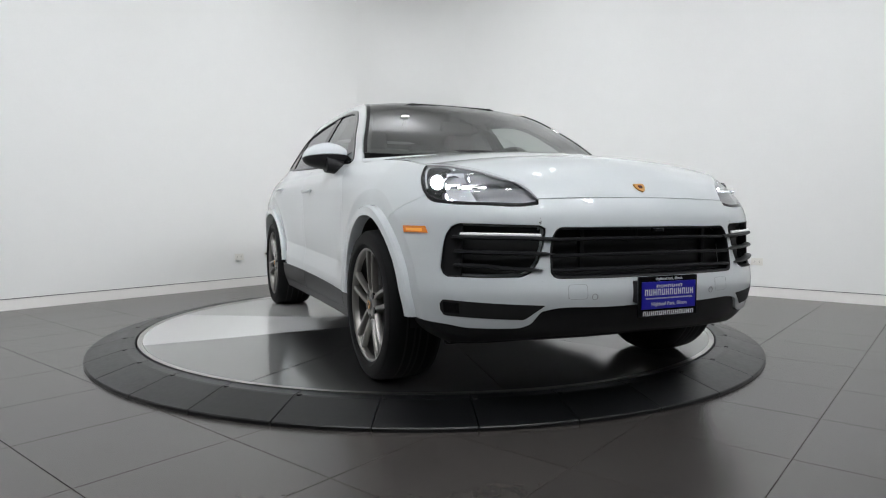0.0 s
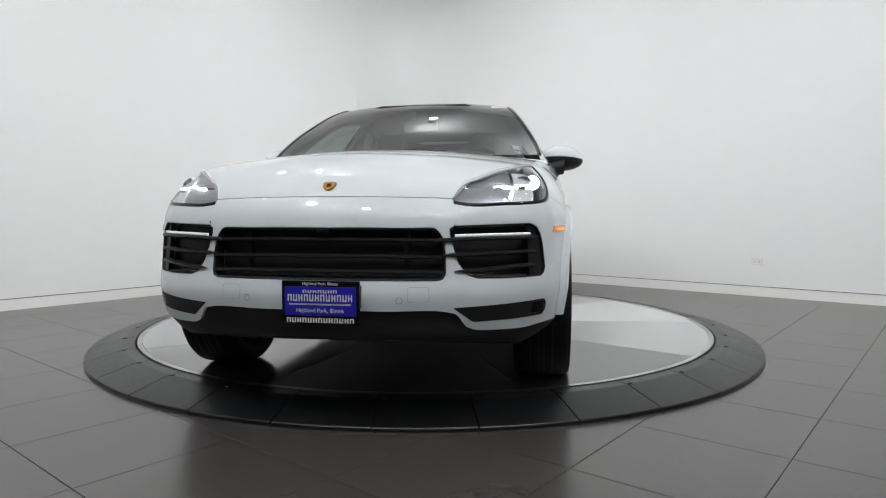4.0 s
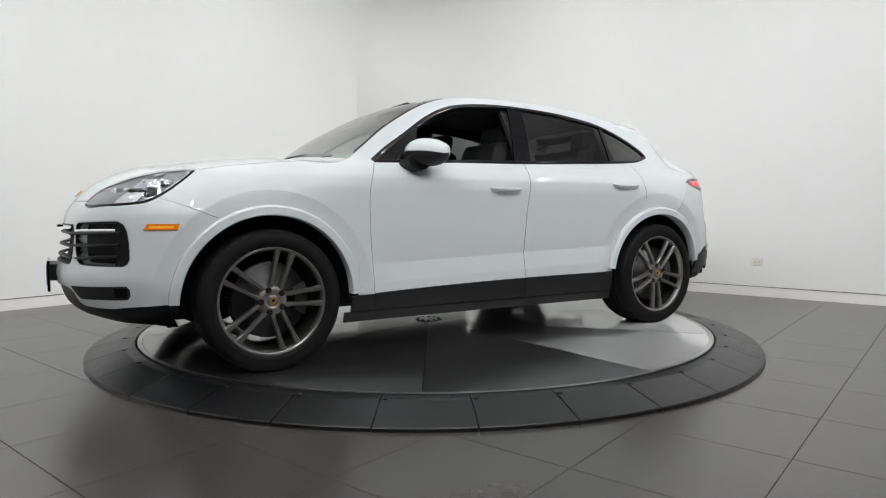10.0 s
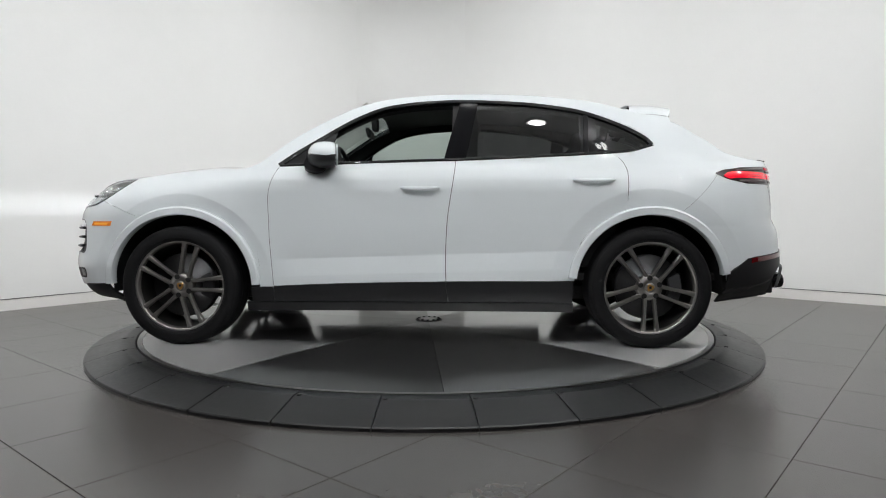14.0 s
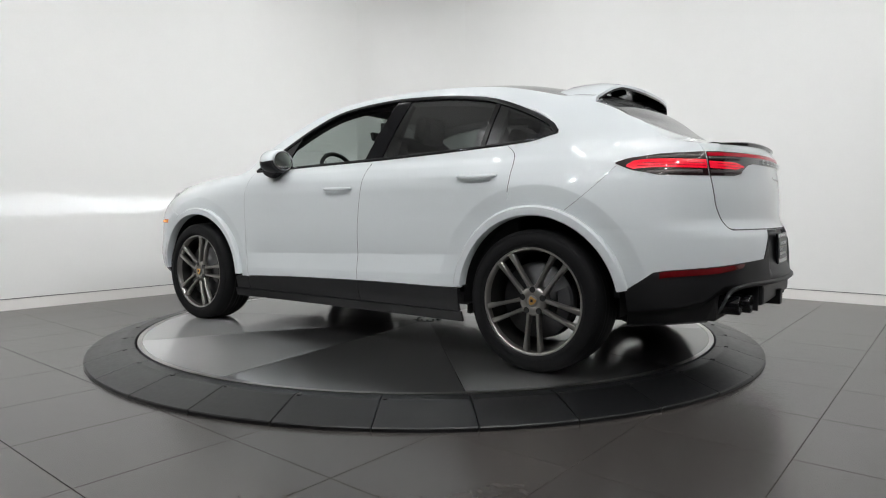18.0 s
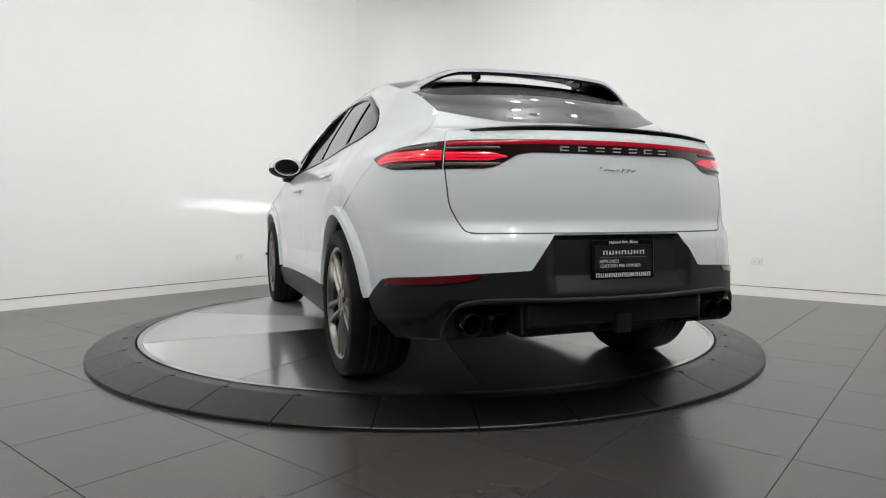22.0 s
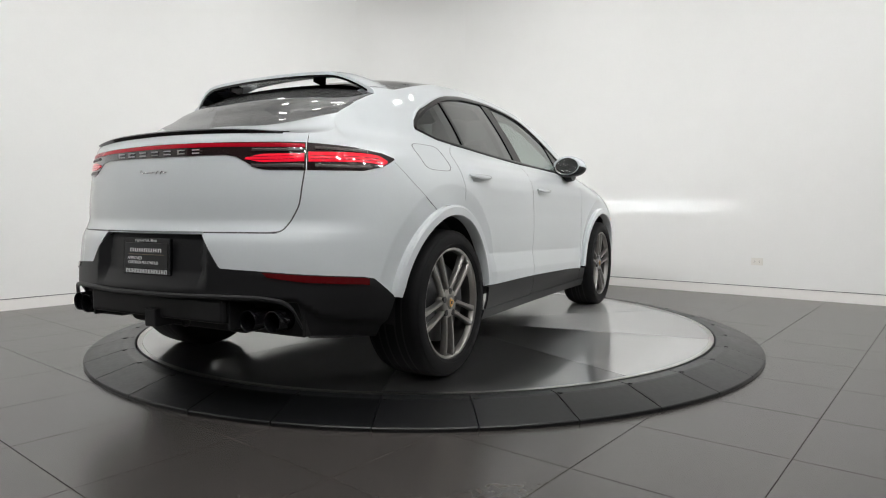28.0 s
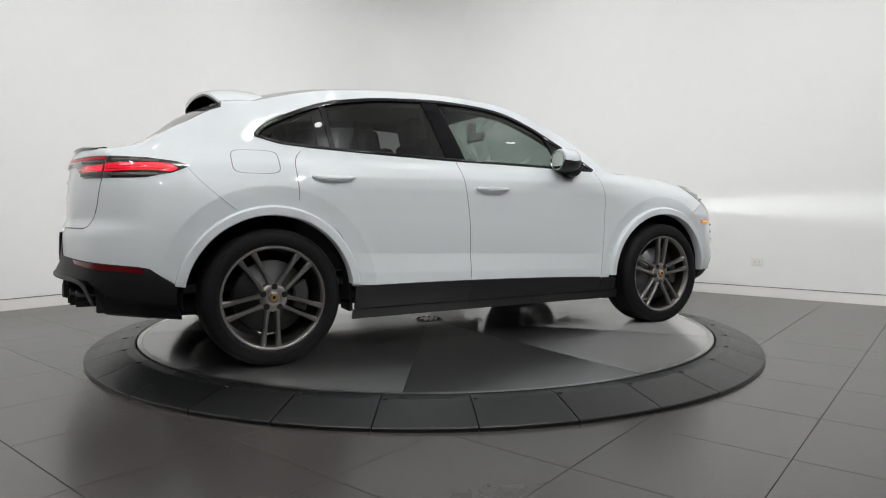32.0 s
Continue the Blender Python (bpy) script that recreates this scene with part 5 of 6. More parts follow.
def tail_lamps():
    G0 = float(gate_seam(1.06))
    lamp_low = lambda s: np.interp(np.asarray(s) / S_END, [0.793, 0.806, 0.828, 0.872, 0.902, 0.910, 0.926, 0.936, 1.0], [1.062, 1.028, 1.003, 1.000, 1.001, 1.008, 1.058, 1.067, 1.065])
    lamp_top = lambda s: np.interp(np.asarray(s) / S_END, [0.793, 0.803, 0.828, 0.872, 1.0], [1.068, 1.088, 1.106, 1.116, 1.122])
    for side in (1, -1):
        outer = panel("tail_lamp", S_END * 0.793, G0 - 0.003, lamp_low, lamp_top, SMOKE, car, side, ns=40, nz=14, gap=0.0, skirt=0.012, lift=0.003, label="smoked red tail lamp, lit")
        inner = panel("tailgate_lamp", G0 + 0.003, S_END, lamp_low, lamp_top, SMOKE, car, side, ns=60, nz=14, gap=0.0, skirt=0.012, lift=0.003, label="smoked light bar across the tailgate, lit red")
        for par, a, b in ((outer, S_END * 0.802, G0 - 0.010), (inner, G0 + 0.010, S_END * 0.9185)):
            bar_on_skin("red_element", [a, a + 0.3 * (b - a), b], [1.050, 1.060, 1.056] if par is outer else [1.053, 1.051, 1.049], 0.021 if par is outer else 0.017, 0.004, RED, par, side, lift=0.003, label="glowing red lamp element", taper=0.75 if par is outer else 0.0, tip=0.0 if par is outer else 0.8)
            for dz in (-0.007, 0.006):
                bar_on_skin("lamp_rib", [a + 0.05, (a + b) / 2, b - 0.01], [1.055 + dz, 1.057 + dz, 1.054 + dz] if par is outer else [1.053 + dz, 1.051 + dz, 1.049 + dz], 0.0014, 0.0055, RED_DARK, par, side, lift=0.003)
            bar_on_skin("clear_element", [a + 0.10 if par is outer else a, (a + b) / 2 + 0.03, b - 0.03], [1.020, 1.019, 1.020], 0.007, 0.003, LENS_GREY, par, side, lift=0.003)
            bar_on_skin("clear_element", [a + 0.10 if par is outer else a, (a + b) / 2 + 0.03, b - 0.03], [1.088, 1.093, 1.095] if par is outer else [1.083, 1.085, 1.085], 0.006, 0.0055, LENS_GREY, par, side, lift=0.003)
        bar_on_skin("red_strip", [G0 + 0.006, srear(0.5), srear(0.3), S_END], [1.102, 1.106, 1.109, 1.111], 0.0085, 0.003, RED_SOFT, inner, side, lift=0.003, label="thin glowing red strip")
        panel("rear_reflector", lambda z: S_END * 0.829 + 0 * z, lambda z: S_END * 0.901 + 1.2 * (z - 0.575), lambda s: REAR_LOW(s) - 0.032 + 0.014 * np.clip((s / S_END - 0.875) / 0.033, 0, 1), lambda s: REAR_LOW(s) - 0.004, RED_DARK, car, side, ns=24, nz=5, gap=0, skirt=0.008, lift=0.010, label="dark red rear reflector")
    # maker's letters as plain bars, model script as a plain band
    for k in range(7):
        y = 0.245 - k * 0.0815
        c = skin(np.array([srear(abs(y))]), np.array([1.0835]), 0.0075)[0]
        part("letter_bar", boxm(0.004, 0.040, 0.0045, Matrix.Translation((c[0], y, 1.0905)), 0.0), LETTER, car)
        part("letter_bar", boxm(0.004, 0.040, 0.0045, Matrix.Translation((c[0], y, 1.0765)), 0.0), LETTER, car)
        if k in (0, 1, 5):
            part("letter_bar", boxm(0.004, 0.0045, 0.0205, Matrix.Translation((c[0], y + 0.018, 1.0835)), 0.0), LETTER, car)
    rows = []
    for f in np.linspace(0, 1, 60):
        y = 0.088 - 0.176 * f
        z = 1.000 + 0.008 * math.sin(f * 40) * (0.5 + 0.5 * math.cos(f * 9)) + (0.004 if f < 0.15 else 0)
        c = skin(np.array([srear(abs(y))]), np.array([z]), 0.003)[0]
        rows.append([(c[0] + 0.002 * math.cos(a), y + 0.0015 * math.sin(a), z + 0.002 * math.sin(a)) for a in np.linspace(0, math.tau, 6, endpoint=False)])
    tube_mesh("model_script", np.array(rows), CHROME, car, "small chrome script emblem")


def roof_spoiler():
    sp = new("roof_spoiler")
    sp.parent = car
    # the wing: a thin arched sheet behind the roof, open below
    def wing(u, v, under=0.0):
        y = 0.60 * (2 * u - 1)
        q = np.abs(2 * u - 1)
        zc = 1.584 - 0.050 * q ** 2 - 0.055 * np.clip((q - 0.72) / 0.28, 0, 1) ** 2 - 0.018 * np.clip((q - 0.55) / 0.25, 0, 1)
        zt = 1.541 - 0.018 * q ** 2 - 0.070 * np.clip((q - 0.66) / 0.34, 0, 1) ** 1.8
        xa, xb = -1.40 + 0.06 * q ** 6, -1.700 + 0.09 * q ** 3
        x = xa + (xb - xa) * v
        z = zc + (zt - zc) * v + 0.012 * np.sin(np.pi * v) - under
        return np.stack([x, y, z], -1)
    n, m = 48, 12
    bm = bmesh.new()
    U, V = np.linspace(0, 1, n + 1), np.linspace(0, 1, m + 1)
    def thick(v):
        return 0.010 + 0.017 * v ** 2
    top = [[bm.verts.new(wing(np.array(u), np.array(v)).tolist()) for v in V] for u in U]
    for i in range(n):
        for j in range(m):
            bm.faces.new((top[i][j], top[i + 1][j], top[i + 1][j + 1], top[i][j + 1]))
    bmesh.ops.recalc_face_normals(bm, faces=bm.faces[:])
    for i in range(n):
        a, b = ([bm.verts.new((wing(np.array(U[k]), np.array(1.0)) - np.array([0, 0, 0.55 * thick(1.0) * w])).tolist()) for w in (0, 1)] for k in (i, i + 1))
        bm.faces.new((a[0], b[0], b[1], a[1]))
    for i in range(n):
        a, b = ([bm.verts.new((wing(np.array(U[k]), np.array(w)) - np.array([0, 0, (0, 0.012)[w > 0]])).tolist()) for w in (0.0, 0.05)] for k in (i, i + 1))
        bm.faces.new((a[0], b[0], b[1], a[1]))
    bmesh.ops.remove_doubles(bm, verts=bm.verts[:], dist=1e-5)
    bmesh.ops.recalc_face_normals(bm, faces=bm.faces[:])
    part("wing_top", bm, PAINT, sp, smooth=False)
    bm = bmesh.new()
    lo = [[bm.verts.new((wing(np.array(u), np.array(v)) - np.array([0, 0, thick(v)])).tolist()) for v in np.maximum(V, 0.05)] for u in U]
    ed = [bm.verts.new((wing(np.array(u), np.array(1.0)) - np.array([0, 0, 0.55 * thick(1.0)])).tolist()) for u in U]
    for i in range(n):
        for j in range(m):
            bm.faces.new((lo[i][j], lo[i][j + 1], lo[i + 1][j + 1], lo[i + 1][j]))
        bm.faces.new((lo[i][m], ed[i], ed[i + 1], lo[i + 1][m]))
    bmesh.ops.recalc_face_normals(bm, faces=bm.faces[:])
    part("wing_underside", bm, GLOSS, sp, "gloss black wing underside")
    # lower black fairing over the glass and two struts
    rows, top_rows = [], []
    for u in np.linspace(0, 1, 40):
        q = abs(2 * u - 1)
        y = 0.590 * (2 * u - 1)
        e = max((q - 0.75) / 0.25, 0) ** 1.6
        dt, db = 0.030 * q ** 2 + 0.040 * e, 0.014 * q ** 2 + 0.038 * e
        xb = -1.600 + 0.05 * q ** 4
        rows.append([(xb + 0.05, y, 1.503 - dt), (xb, y, 1.496 - dt), (xb - 0.006, y, 1.488 - dt), (xb + 0.002, y, 1.470 - db), (-1.47, y, 1.498 - db)])
        top_rows.append([(-1.35, y, 1.535 - dt * 0.9), (-1.36, y, 1.545 - dt * 0.9), (xb + 0.05, y, 1.505 - dt), (xb + 0.044, y, 1.501 - dt)])
    tube_mesh("fairing", np.array(rows), GLOSS, sp, "gloss black fairing under the wing")
    tube_mesh("roof_tail", np.array(top_rows), PAINT, sp, "white roof end under the wing")
    for y in (-0.298, 0.298):
        part("strut", boxm(0.09, 0.012, 0.052, Matrix.Translation((-1.605, y, 1.514)) @ Matrix.Rotation(radians(8), 4, "Y"), 0.004), GLOSS, sp)
    for sg in (1, -1):
        rows = []
        for f in np.linspace(0, 1, 14):
            x = -1.34 - 0.265 * f
            s = sx(x)
            e = skin(s, RAIL(s)) * np.array([1, sg, 1.0])
            w = wing(np.array(0.5 + 0.5 * sg), np.array(f))
            w = np.array([x, w[1], w[2]])
            rows.append([e, e * 0.5 + w * 0.5 + np.array([0, 0.012 * sg, 0]), w, w - np.array([0, 0.065 * sg, 0.014]), e - np.array([0, 0.06 * sg, 0.004])])
        tube_mesh("end_plate", np.array(rows), PAINT, sp)


def rear_parts():
    # ducktail lip
    rows = []
    s_end0 = srear(0.655)
    for f in np.linspace(-1, 1, 61):
        q = abs(f)
        s = np.array(S_END - q * (S_END - s_end0))
        c = skin(s, TAIL_TOP(s)) * np.array([1, 1 if f > 0 else -1, 1.0])
        x, y, z = c
        h = 0.015 * (1 - q ** 5) + 0.003
        rows.append([(x + 0.055, y, z + 0.004), (x + 0.03, y, z + 0.010), (x - 0.006, y, z + h * 0.9), (x - 0.014, y, z + h * 0.55), (x - 0.004, y, z - 0.006)])
    tube_mesh("lip_spoiler", np.array(rows), GLOSS, car, "gloss black tail lip")
    # exhaust tips
    for y, k in ((0.637, 0), (0.534, 1), (-0.534, 1), (-0.637, 0)):
        bm = lathe([(0.034, 0.10), (0.040, 0.0), (0.043, -0.006), (0.045, 0.0), (0.044, 0.14)], 32)
        ob = part("exhaust_tip", bm, GLOSS, car, "black round exhaust tip", smooth=True)
        ob.matrix_basis = Matrix.Translation((-2.365 if k else -2.335, y, 0.384)) @ Matrix.Rotation(radians(90), 4, "Y")
        bm = lathe([(0.0, 0.08), (0.036, 0.08)], 24)
        part("exhaust_throat", bm, DARK, ob)
    for sg in (1, -1):
        # surround over the tips running into the diffuser edge
        bar_on_skin("diffuser_edge", [srear(0.74), srear(0.70), srear(0.62), srear(0.45), srear(0.2), S_END], [0.36, 0.445, 0.474, 0.480, 0.478, 0.478], 0.010, 0.016, TRIM, car, sg, lift=0.0, n=50)
        # solid dark box behind the tips, in place of the shaded cavity
        part("exhaust_cavity_shade", boxm(0.10, 0.29, 0.16, Matrix.Translation((-2.20, 0.585 * sg, 0.392)), 0.01), DARK, car)
        part("recess_wall", boxm(0.14, 0.014, 0.13, Matrix.Translation((-2.315, 0.445 * sg, 0.405)), 0.004), TRIM, car)
    part("diffuser", boxm(0.10, 0.87, 0.105, Matrix.Translation((-2.356, 0, 0.4175)), 0.016), TRIM, car, "black rear diffuser")
    part("silencer", boxm(0.30, 0.80, 0.14, Matrix.Translation((-2.10, 0, 0.36)), 0.05), DARK, car)
    part("tow_hitch", boxm(0.22, 0.072, 0.080, Matrix.Translation((-2.318, -0.012, 0.366)), 0.006), TRIM, car, "black square tow hitch receiver")
    part("tow_plug", boxm(0.04, 0.15, 0.05, Matrix.Translation((-2.285, -0.012, 0.362)), 0.006), TRIM, car, "grey trailer socket")
    for y in (-0.066, 0.042):
        loop = [[(-2.285 + 0.006 * math.cos(w), y + (0.024 + 0.006 * math.sin(w)) * math.cos(f), 0.340 - (0.028 + 0.006 * math.sin(w)) * math.sin(f)) for w in np.linspace(0, math.tau, 8, endpoint=False)] for f in np.linspace(0, math.pi, 14)]
        tube_mesh("tow_loop", np.array(loop), BLACK, car)
    # seam between bumper and quarter
    for sg in (1, -1):
        strip_on_skin("seam", [(float(sx(-1.835)), 1.052), (float(sx(-1.745)), 0.965), (float(sx(-1.655)), 0.885), (float(sx(-1.595)), 0.838)], 0.0026, 0.0006, SEAM_SOFT, car, sg, n=20)
    # shade of the lid's gap, as a dark ring laid on the skin
    ring_on_skin("fuel_door", float(sx(-1.478)), 1.098, 0.125, 0.066, 0.0035, SEAMLINE, car, -1, power=4.5, n=70, height=0.0008)
    ring_on_skin("tow_cover", srear(0.472), 0.527, 0.036, 0.026, 0.0025, DARK, car, 1, power=5, n=40, height=0.001)


def text_mesh(words, size, mat, parent, m, name="plate_text", label=""):
    cu = bpy.data.curves.new(name, "FONT")
    cu.body, cu.size, cu.align_x, cu.align_y, cu.extrude = words, size, "CENTER", "CENTER", 0.0004
    tmp = bpy.data.objects.new(name, cu)
    scene.collection.objects.link(tmp)
    bpy.context.view_layer.update()
    me = bpy.data.meshes.new_from_object(tmp.evaluated_get(bpy.context.evaluated_depsgraph_get()))
    bpy.data.objects.remove(tmp)
    me.materials.clear()
    me.materials.append(mat)
    ob = new(name, me)
    ob.parent = parent
    ob.matrix_basis = m
    if label:
        ob["label"] = label
    return ob


def plate_row(plate, width, height, y, z, count):
    """A row of plain letter-high strokes, in pairs with a bar across the top or the foot."""
    cell = width / count
    for k in range(count):
        x = -width / 2 + cell * (k + 0.5)
        bm = bmesh.new()
        for dx in (-0.28, 0.24):
            boxm(cell * 0.20, height, 0.001, Matrix.Translation((x + dx * cell, y, z)), bm=bm)
        boxm(cell * 0.34, height * 0.2, 0.001, Matrix.Translation((x - 0.02 * cell, y + height * (0.4, -0.4, 0.0)[k % 3], z)), bm=bm)
        part("plate_bar", bm, PLATE_W, plate)


def plates():
    # front: local x to the reader's right, y up, z to the reader
    fr = new("front_plate")
    fr.parent = car
    fr["label"] = "blue dealer plate in a black frame"
    fr.matrix_basis = Matrix.Translation((2.492, 0.017, 0.480)) @ Matrix.Rotation(radians(90), 4, "Z") @ Matrix.Rotation(radians(90), 4, "X")
    part("plate_frame", boxm(0.312, 0.168, 0.014, Matrix.Translation((0, 0, -0.006)), 0.004), GLOSS, fr, "black plate frame")
    part("plate_face", boxm(0.286, 0.112, 0.006, Matrix.Translation((0, 0.006, 0.0015)), 0.001), BLUE, fr, "royal blue plate face")
    text_mesh("Highland Park, Illinois", 0.0165, PLATE_W, fr, Matrix.Translation((0, 0.073, 0.002)))
    text_mesh("Highland Park, Illinois", 0.022, PLATE_W, fr, Matrix.Translation((0, -0.030, 0.005)))
    plate_row(fr, 0.142, 0.012, 0.0435, 0.005, 7)
    plate_row(fr, 0.264, 0.026, 0.019, 0.005, 12)
    plate_row(fr, 0.250, 0.006, -0.006, 0.005, 30)
    plate_row(fr, 0.274, 0.018, -0.068, 0.0018, 13)
    part("plate_mount", boxm(0.05, 0.30, 0.09, Matrix.Translation((2.455, 0.017, 0.50)), 0.006), TRIM, car, "black plate holder")
    rr = new("rear_plate")
    rr.parent = car
    rr["label"] = "black dealer plate in a black frame"
    rr.matrix_basis = Matrix.Translation((-2.428, 0.0, 0.635)) @ Matrix.Rotation(radians(-90), 4, "Z") @ Matrix.Rotation(radians(88), 4, "X")
    part("plate_frame", boxm(0.310, 0.160, 0.014, Matrix.Translation((0, 0, -0.006)), 0.004), GLOSS, rr, "black plate frame")
    part("plate_face", boxm(0.280, 0.108, 0.004, Matrix.Translation((0, 0.004, 0.0015)), 0.001), PLATE_K, rr)
    text_mesh("Highland Park, Illinois", 0.0165, PLATE_W, rr, Matrix.Translation((0, 0.069, 0.002)))
    text_mesh("APPROVED", 0.0195, PLATE_W, rr, Matrix.Translation((-0.073, -0.009, 0.004)))
    text_mesh("CERTIFIED PRE-OWNED", 0.0185, PLATE_W, rr, Matrix.Translation((-0.017, -0.028, 0.004)))
    part("plate_bar", boxm(0.236, 0.0016, 0.001, Matrix.Translation((0.0, 0.008, 0.004))), PLATE_GOLD, rr)
    plate_row(rr, 0.212, 0.016, 0.027, 0.004, 7)
    plate_row(rr, 0.274, 0.018, -0.065, 0.0018, 13)


def cabin():
    """Seats, dashboard and lining, dark, as seen through the glass."""
    part("dashboard", boxm(0.42, 1.42, 0.20, Matrix.Translation((0.80, 0, 1.01)), 0.06), CABIN, car)
    part("centre_console", boxm(0.9, 0.26, 0.22, Matrix.Translation((0.30, 0, 0.75)), 0.04), CABIN, car)
    part("cabin_floor", boxm(2.9, 1.6, 0.05, Matrix.Translation((-0.45, 0, 0.42)), 0.01), CABIN, car)
    for sg in (1, -1):
        for x0, x1 in ((0.88, -0.17), (-0.18, -1.25)):
            part("door_lining", boxm(abs(x0 - x1), 0.05, 0.62, Matrix.Translation(((x0 + x1) / 2, 0.80 * sg, 0.79)), 0.02), CABIN, car)
    part("load_cover", boxm(0.80, 1.30, 0.04, Matrix.Translation((-1.58, 0, 1.12)), 0.01), CABIN, car)
    def seat(name, x, y, w):
        st = new(name)
        st.parent = car
        part("cushion", boxm(0.52, w, 0.20, Matrix.Translation((x, y, 0.66)), 0.07), CABIN, st)
        part("backrest", boxm(0.16, w, 0.66, Matrix.Translation((x - 0.34, y, 1.00)) @ Matrix.Rotation(radians(-16), 4, "Y"), 0.065), CABIN, st)
        for yy in ((y,) if w < 0.7 else (y - 0.4, y + 0.4)):
            part("headrest", boxm(0.11, 0.25, 0.19, Matrix.Translation((x - 0.47, yy, 1.37)) @ Matrix.Rotation(radians(-12), 4, "Y"), 0.045), CABIN, st)
    seat("front_seat", 0.15, 0.38, 0.52)
    seat("front_seat", 0.15, -0.38, 0.52)
    seat("rear_bench", -0.72, 0.0, 1.30)
    sw = new("steering_wheel")
    sw.parent = car
    sw.matrix_basis = Matrix.Translation((0.53, 0.38, 1.10)) @ Matrix.Rotation(radians(-68), 4, "Y")
    rows = []
    for a in np.linspace(0, math.tau, 33):
        rows.append([((0.185 + 0.016 * math.cos(b)) * math.cos(a), (0.185 + 0.016 * math.cos(b)) * math.sin(a), 0.016 * math.sin(b)) for b in np.linspace(0, math.tau, 10, endpoint=False)])
    tube_mesh("wheel_rim", np.array(rows), CABIN, sw, caps=False)
    part("wheel_boss", boxm(0.13, 0.15, 0.06, bevel=0.02), CABIN, sw)
    part("wheel_spoke", boxm(0.03, 0.36, 0.02, bevel=0.006), CABIN, sw)
    # roof lining and pillars inside
    rows = []
    for x in np.linspace(0.36, -1.30, 24):
        s = float(sx(x))
        z = float(RAIL(np.array(s)))
        yy = float(skin(np.array(s), np.array(z))[1]) - 0.03
        c = 1.60 if x > -0.9 else 1.60 - 0.12 * (-0.9 - x)
        rows.append([(x, yy, z - 0.045), (x, yy * 0.5, c - 0.02), (x, -yy * 0.5, c - 0.02), (x, -yy, z - 0.045), (x, -yy * 0.5, c - 0.045), (x, yy * 0.5, c - 0.045)])
    tube_mesh("headliner", np.array(rows), CABIN, car)
    part("inner_mirror", boxm(0.03, 0.24, 0.07, Matrix.Translation((0.44, 0.0, 1.42)) @ Matrix.Rotation(radians(15), 4, "Y"), 0.012), CABIN, car)
    part("mirror_stalk", boxm(0.05, 0.08, 0.09, Matrix.Translation((0.40, 0.0, 1.485)), 0.01), CABIN, car)
    for sg in (1, -1):
        # inner faces of the pillars and window frames
        for xa, xb, name in ((-0.20, -0.36, "inner_pillar"), (-1.00, -1.10, "inner_pillar")):
            panel(name, float(sx(xa)), float(sx(xb)), BELT, lambda s: RAIL(s) - 0.02, CABIN, car, sg, ns=4, nz=10, gap=0, skirt=0.03, lift=-0.03)
        panel("inner_rail", float(sx(0.93)), float(sx(-1.45)), lambda s: np.maximum(DLO_TOP(s) - 0.035, BELT(s)), lambda s: RAIL(s) - 0.012, CABIN, car, sg, ns=60, nz=4, gap=0, skirt=0.03, lift=-0.03)
        panel("sail_panel", lambda z: sx(0.90 + 0 * z), lambda z: sx(0.60 - 0.33 * (z - 1.12)), lambda s: BELT(s) + 0.004, lambda s: np.maximum(DLO_TOP(s) - 0.004, BELT(s) + 0.006), GLOSS, car, sg, ns=12, nz=8, gap=0, skirt=0.01, lift=0.0, label="gloss black sail panel")
        panel("window_divider", lambda z: sx(-1.013 - 0.05 * (z - 1.2)), lambda z: sx(-1.041 - 0.05 * (z - 1.2)), BELT, DLO_TOP, GLOSS, car, sg, ns=4, nz=10, gap=0, skirt=0.01, lift=0.001)


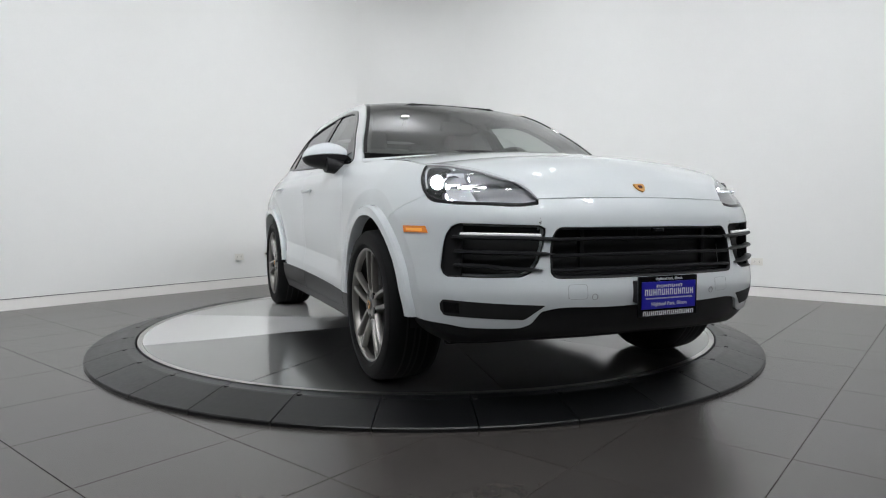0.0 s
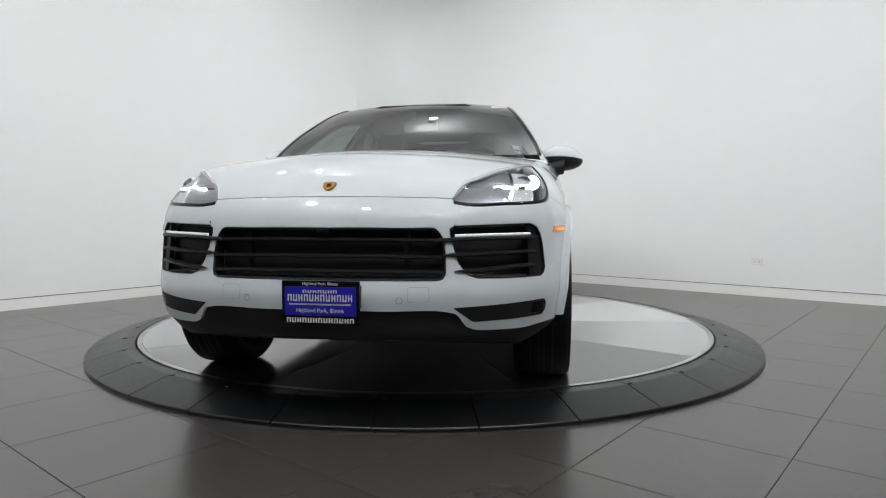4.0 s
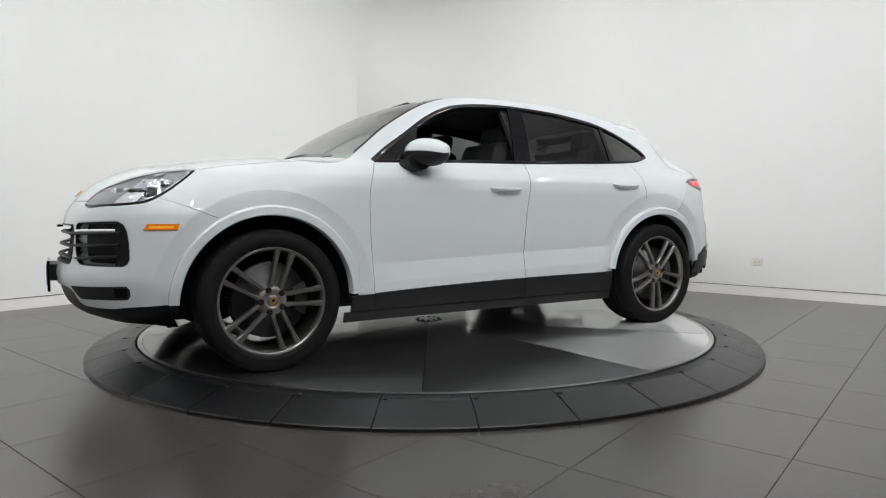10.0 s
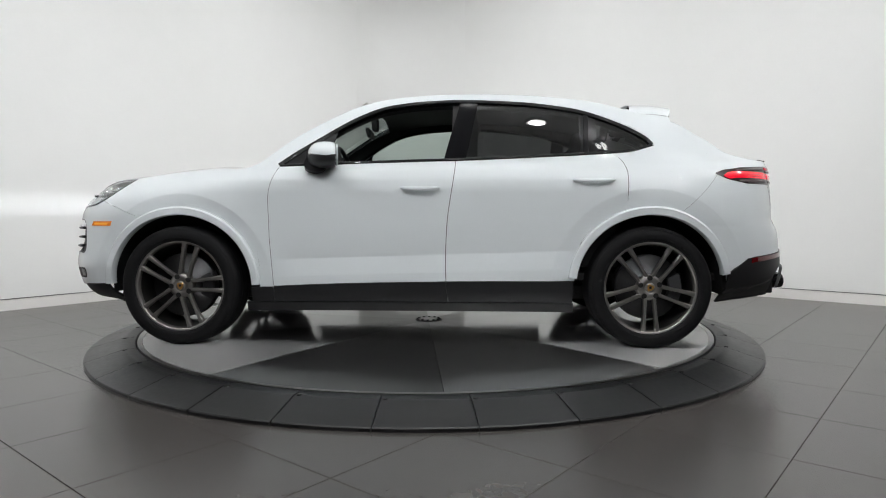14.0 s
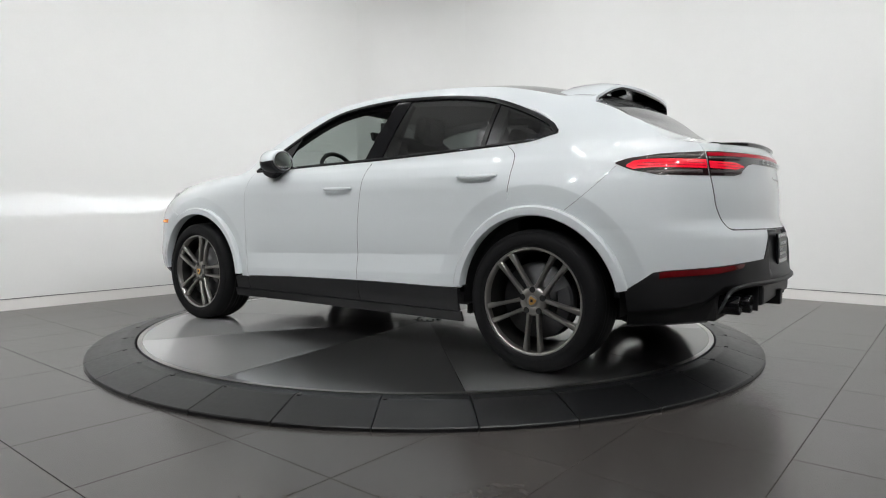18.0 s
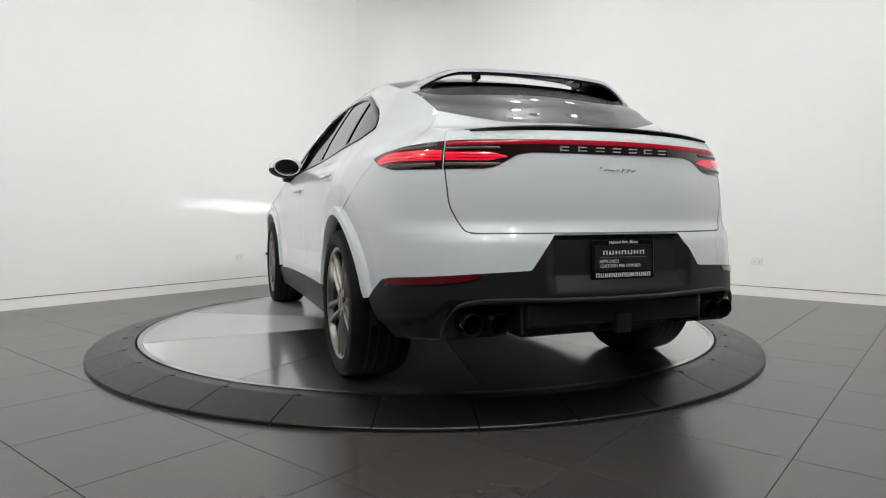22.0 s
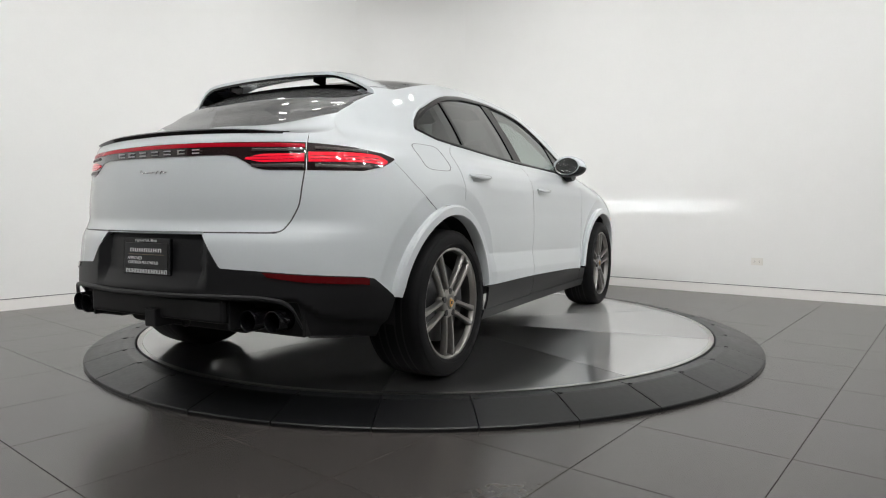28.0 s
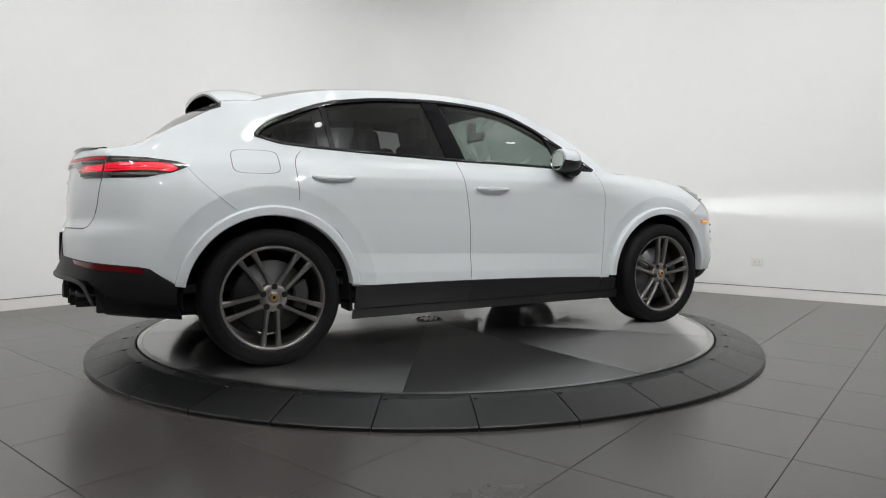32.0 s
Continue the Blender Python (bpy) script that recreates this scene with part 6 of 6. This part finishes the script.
def small_parts():
    # crest on the bonnet
    rows = []
    bm = bmesh.new()
    pts = [(-0.024, 0.024), (0.024, 0.024), (0.029, 0.016), (0.027, 0.0), (0.016, -0.018), (0.0, -0.027), (-0.016, -0.018), (-0.027, 0.0), (-0.029, 0.016)]
    lo = [bm.verts.new((x, y, 0)) for x, y in pts]
    hi = [bm.verts.new((x * 0.9, y * 0.9, 0.005)) for x, y in pts]
    for i in range(len(pts)):
        j = (i + 1) % len(pts)
        bm.faces.new((lo[i], lo[j], hi[j], hi[i]))
    bm.faces.new(hi)
    bmesh.ops.recalc_face_normals(bm, faces=bm.faces[:])
    ob = part("crest", bm, GOLD, car, "small gold shield-shaped crest")
    P, N = SHEETS["hood"]
    k = int(np.argmin(np.abs(P[:, 0] - 2.330) + np.abs(P[:, 1])))
    tilt = math.degrees(math.atan2(N[k][0], N[k][2]))
    ob.matrix_basis = Matrix.Translation(Vector(P[k]) + Vector(N[k]) * 0.002) @ Matrix.Rotation(radians(90), 4, "Z") @ Matrix.Rotation(radians(tilt), 4, "X")
    part("crest_bar", boxm(0.018, 0.017, 0.002, Matrix.Translation((0, 0.002, 0.0055))), RED_DARK, ob)
    # wipers at the foot of the windshield
    for y0, y1 in ((0.55, -0.10), (-0.08, -0.66)):
        rows = []
        for f in np.linspace(0, 1, 10):
            y = y0 + (y1 - y0) * f
            x = 1.10 - 0.17 * (y / 0.8) ** 2 - 0.015
            rows.append([(x + dx, y, 1.190 - 0.04 * (y / 0.8) ** 2 + dz) for dx, dz in ((-0.01, 0), (0, 0.01), (0.012, 0.0), (0, -0.008))])
        tube_mesh("wiper", np.array(rows), TRIM, car)
    part("windshield_sticker", boxm(0.003, 0.11, 0.035, Matrix.Translation((0.385, 0.54, 1.548)) @ Matrix.Rotation(radians(-62), 4, "Y")), PLASTIC_W, car, "small white sticker in the windshield")
    for sg in (1, -1):
        # dark gap along the bonnet edge
        part("mud_flap", boxm(0.03, 0.13, 0.06, Matrix.Translation((1.96, 0.70 * sg, 0.270)), 0.008), TRIM, car)
        part("mud_flap", boxm(0.03, 0.14, 0.06, Matrix.Translation((-0.92, 0.74 * sg, 0.268)), 0.008), TRIM, car)


BEAM = material("low_beam", (1, 1, 1), 0.5, emit=BEAM_EMIT, emit_color=(0.9, 0.97, 1.0))
LAMP_BOWL = material("lamp_bowl", (0.55, 0.55, 0.56), 0.25, metal=0.45, noise_scale=25, vary=0.2)
LAMP_GREY = material("lamp_inner_grey", (0.33, 0.33, 0.34), 0.28, metal=0.4)
REFLECT_W = material("lamp_blade", (0.75, 0.76, 0.77), 0.25, coat=0.5)
LENS_GREY = material("lamp_clear_element", (0.09, 0.07, 0.07), 0.35, metal=0.3)
RED_SOFT = material("tail_red_strip", (0.30, 0.003, 0.012), 0.15, emit=0.14, emit_color=(1.0, 0.01, 0.04))
AMBER_LIT = material("amber_lit", (0.9, 0.35, 0.03), 0.2, emit=0.5)
BLUE = material("plate_blue", (0.015, 0.012, 0.35), 0.35, coat=0.3)
PLATE_W = material("plate_white", (0.8, 0.8, 0.8), 0.5)
LETTER = material("satin_letters", (0.62, 0.62, 0.62), 0.4, metal=0.3)
PLATE_K = material("plate_black", (0.012, 0.012, 0.013), 0.35)
PLATE_GOLD = material("plate_line", (0.35, 0.28, 0.18), 0.4)

for sd in (1, -1):
    headlight(sd)
    mirror(door_of[sd][0], sd)
    handle(door_of[sd][0], 0.108, -0.130, 0.977, sd)
    handle(door_of[sd][1], -0.942, -1.190, 1.023, sd)
nose_parts(front_bumper)
tail_lamps()
roof_spoiler()
rear_parts()
plates()
cabin()
small_parts()


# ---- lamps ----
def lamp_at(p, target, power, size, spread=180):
    lamp = bpy.data.lights.new("fill_lamp", "AREA")
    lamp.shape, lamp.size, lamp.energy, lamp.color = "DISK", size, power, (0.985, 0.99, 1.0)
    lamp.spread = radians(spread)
    new("fill_lamp", lamp).matrix_world = look(p, target)


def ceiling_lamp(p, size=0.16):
    """A small hanging cylinder, open above and below; never in view, its place assumed."""
    housing = tagged(new("ceiling_spot"), "small white cylindrical hanging spotlight, out of view, its place assumed, switched on", "spotlight", group="ceiling spotlights")
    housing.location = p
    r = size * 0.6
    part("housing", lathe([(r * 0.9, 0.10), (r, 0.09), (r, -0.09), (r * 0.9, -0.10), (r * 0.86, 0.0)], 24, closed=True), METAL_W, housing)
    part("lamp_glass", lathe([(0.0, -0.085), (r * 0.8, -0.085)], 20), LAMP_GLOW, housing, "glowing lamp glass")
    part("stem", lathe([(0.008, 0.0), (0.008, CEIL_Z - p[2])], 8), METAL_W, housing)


# unseen upward lamps, added so that the ceiling bounces light
for a in GRID:
    for b in GRID:
        q = room_point(a, b, LAMP_Z)
        ceiling_lamp(q)
        lamp_at(q + Vector((0, 0, 0.12)), q + Vector((0, 0, 1)), UP_POWER, 0.16)
# two rows of unseen washers before each wall, added to even its light
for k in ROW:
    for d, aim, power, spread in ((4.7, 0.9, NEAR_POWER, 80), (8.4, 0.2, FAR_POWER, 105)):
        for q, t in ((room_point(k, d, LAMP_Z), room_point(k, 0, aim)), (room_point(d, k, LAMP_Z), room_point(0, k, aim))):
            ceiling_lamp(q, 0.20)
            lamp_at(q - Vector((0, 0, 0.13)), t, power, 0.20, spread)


# ---- what moves ----
def motions():
    rows_plate, rows_car = [], []
    for k in range(129):
        t = k * SECONDS / 128
        m = Matrix.Translation((0, 0, DECK)) @ Matrix.Rotation(radians(TURN[0] + TURN[1] * t), 4, "Z")
        rows_plate.append((t, m))
        rows_car.append((t, m @ Matrix.Translation((0, 0.029, 0))))
    walk(hub_empty, rows_plate)
    walk(car, rows_car)


motions()
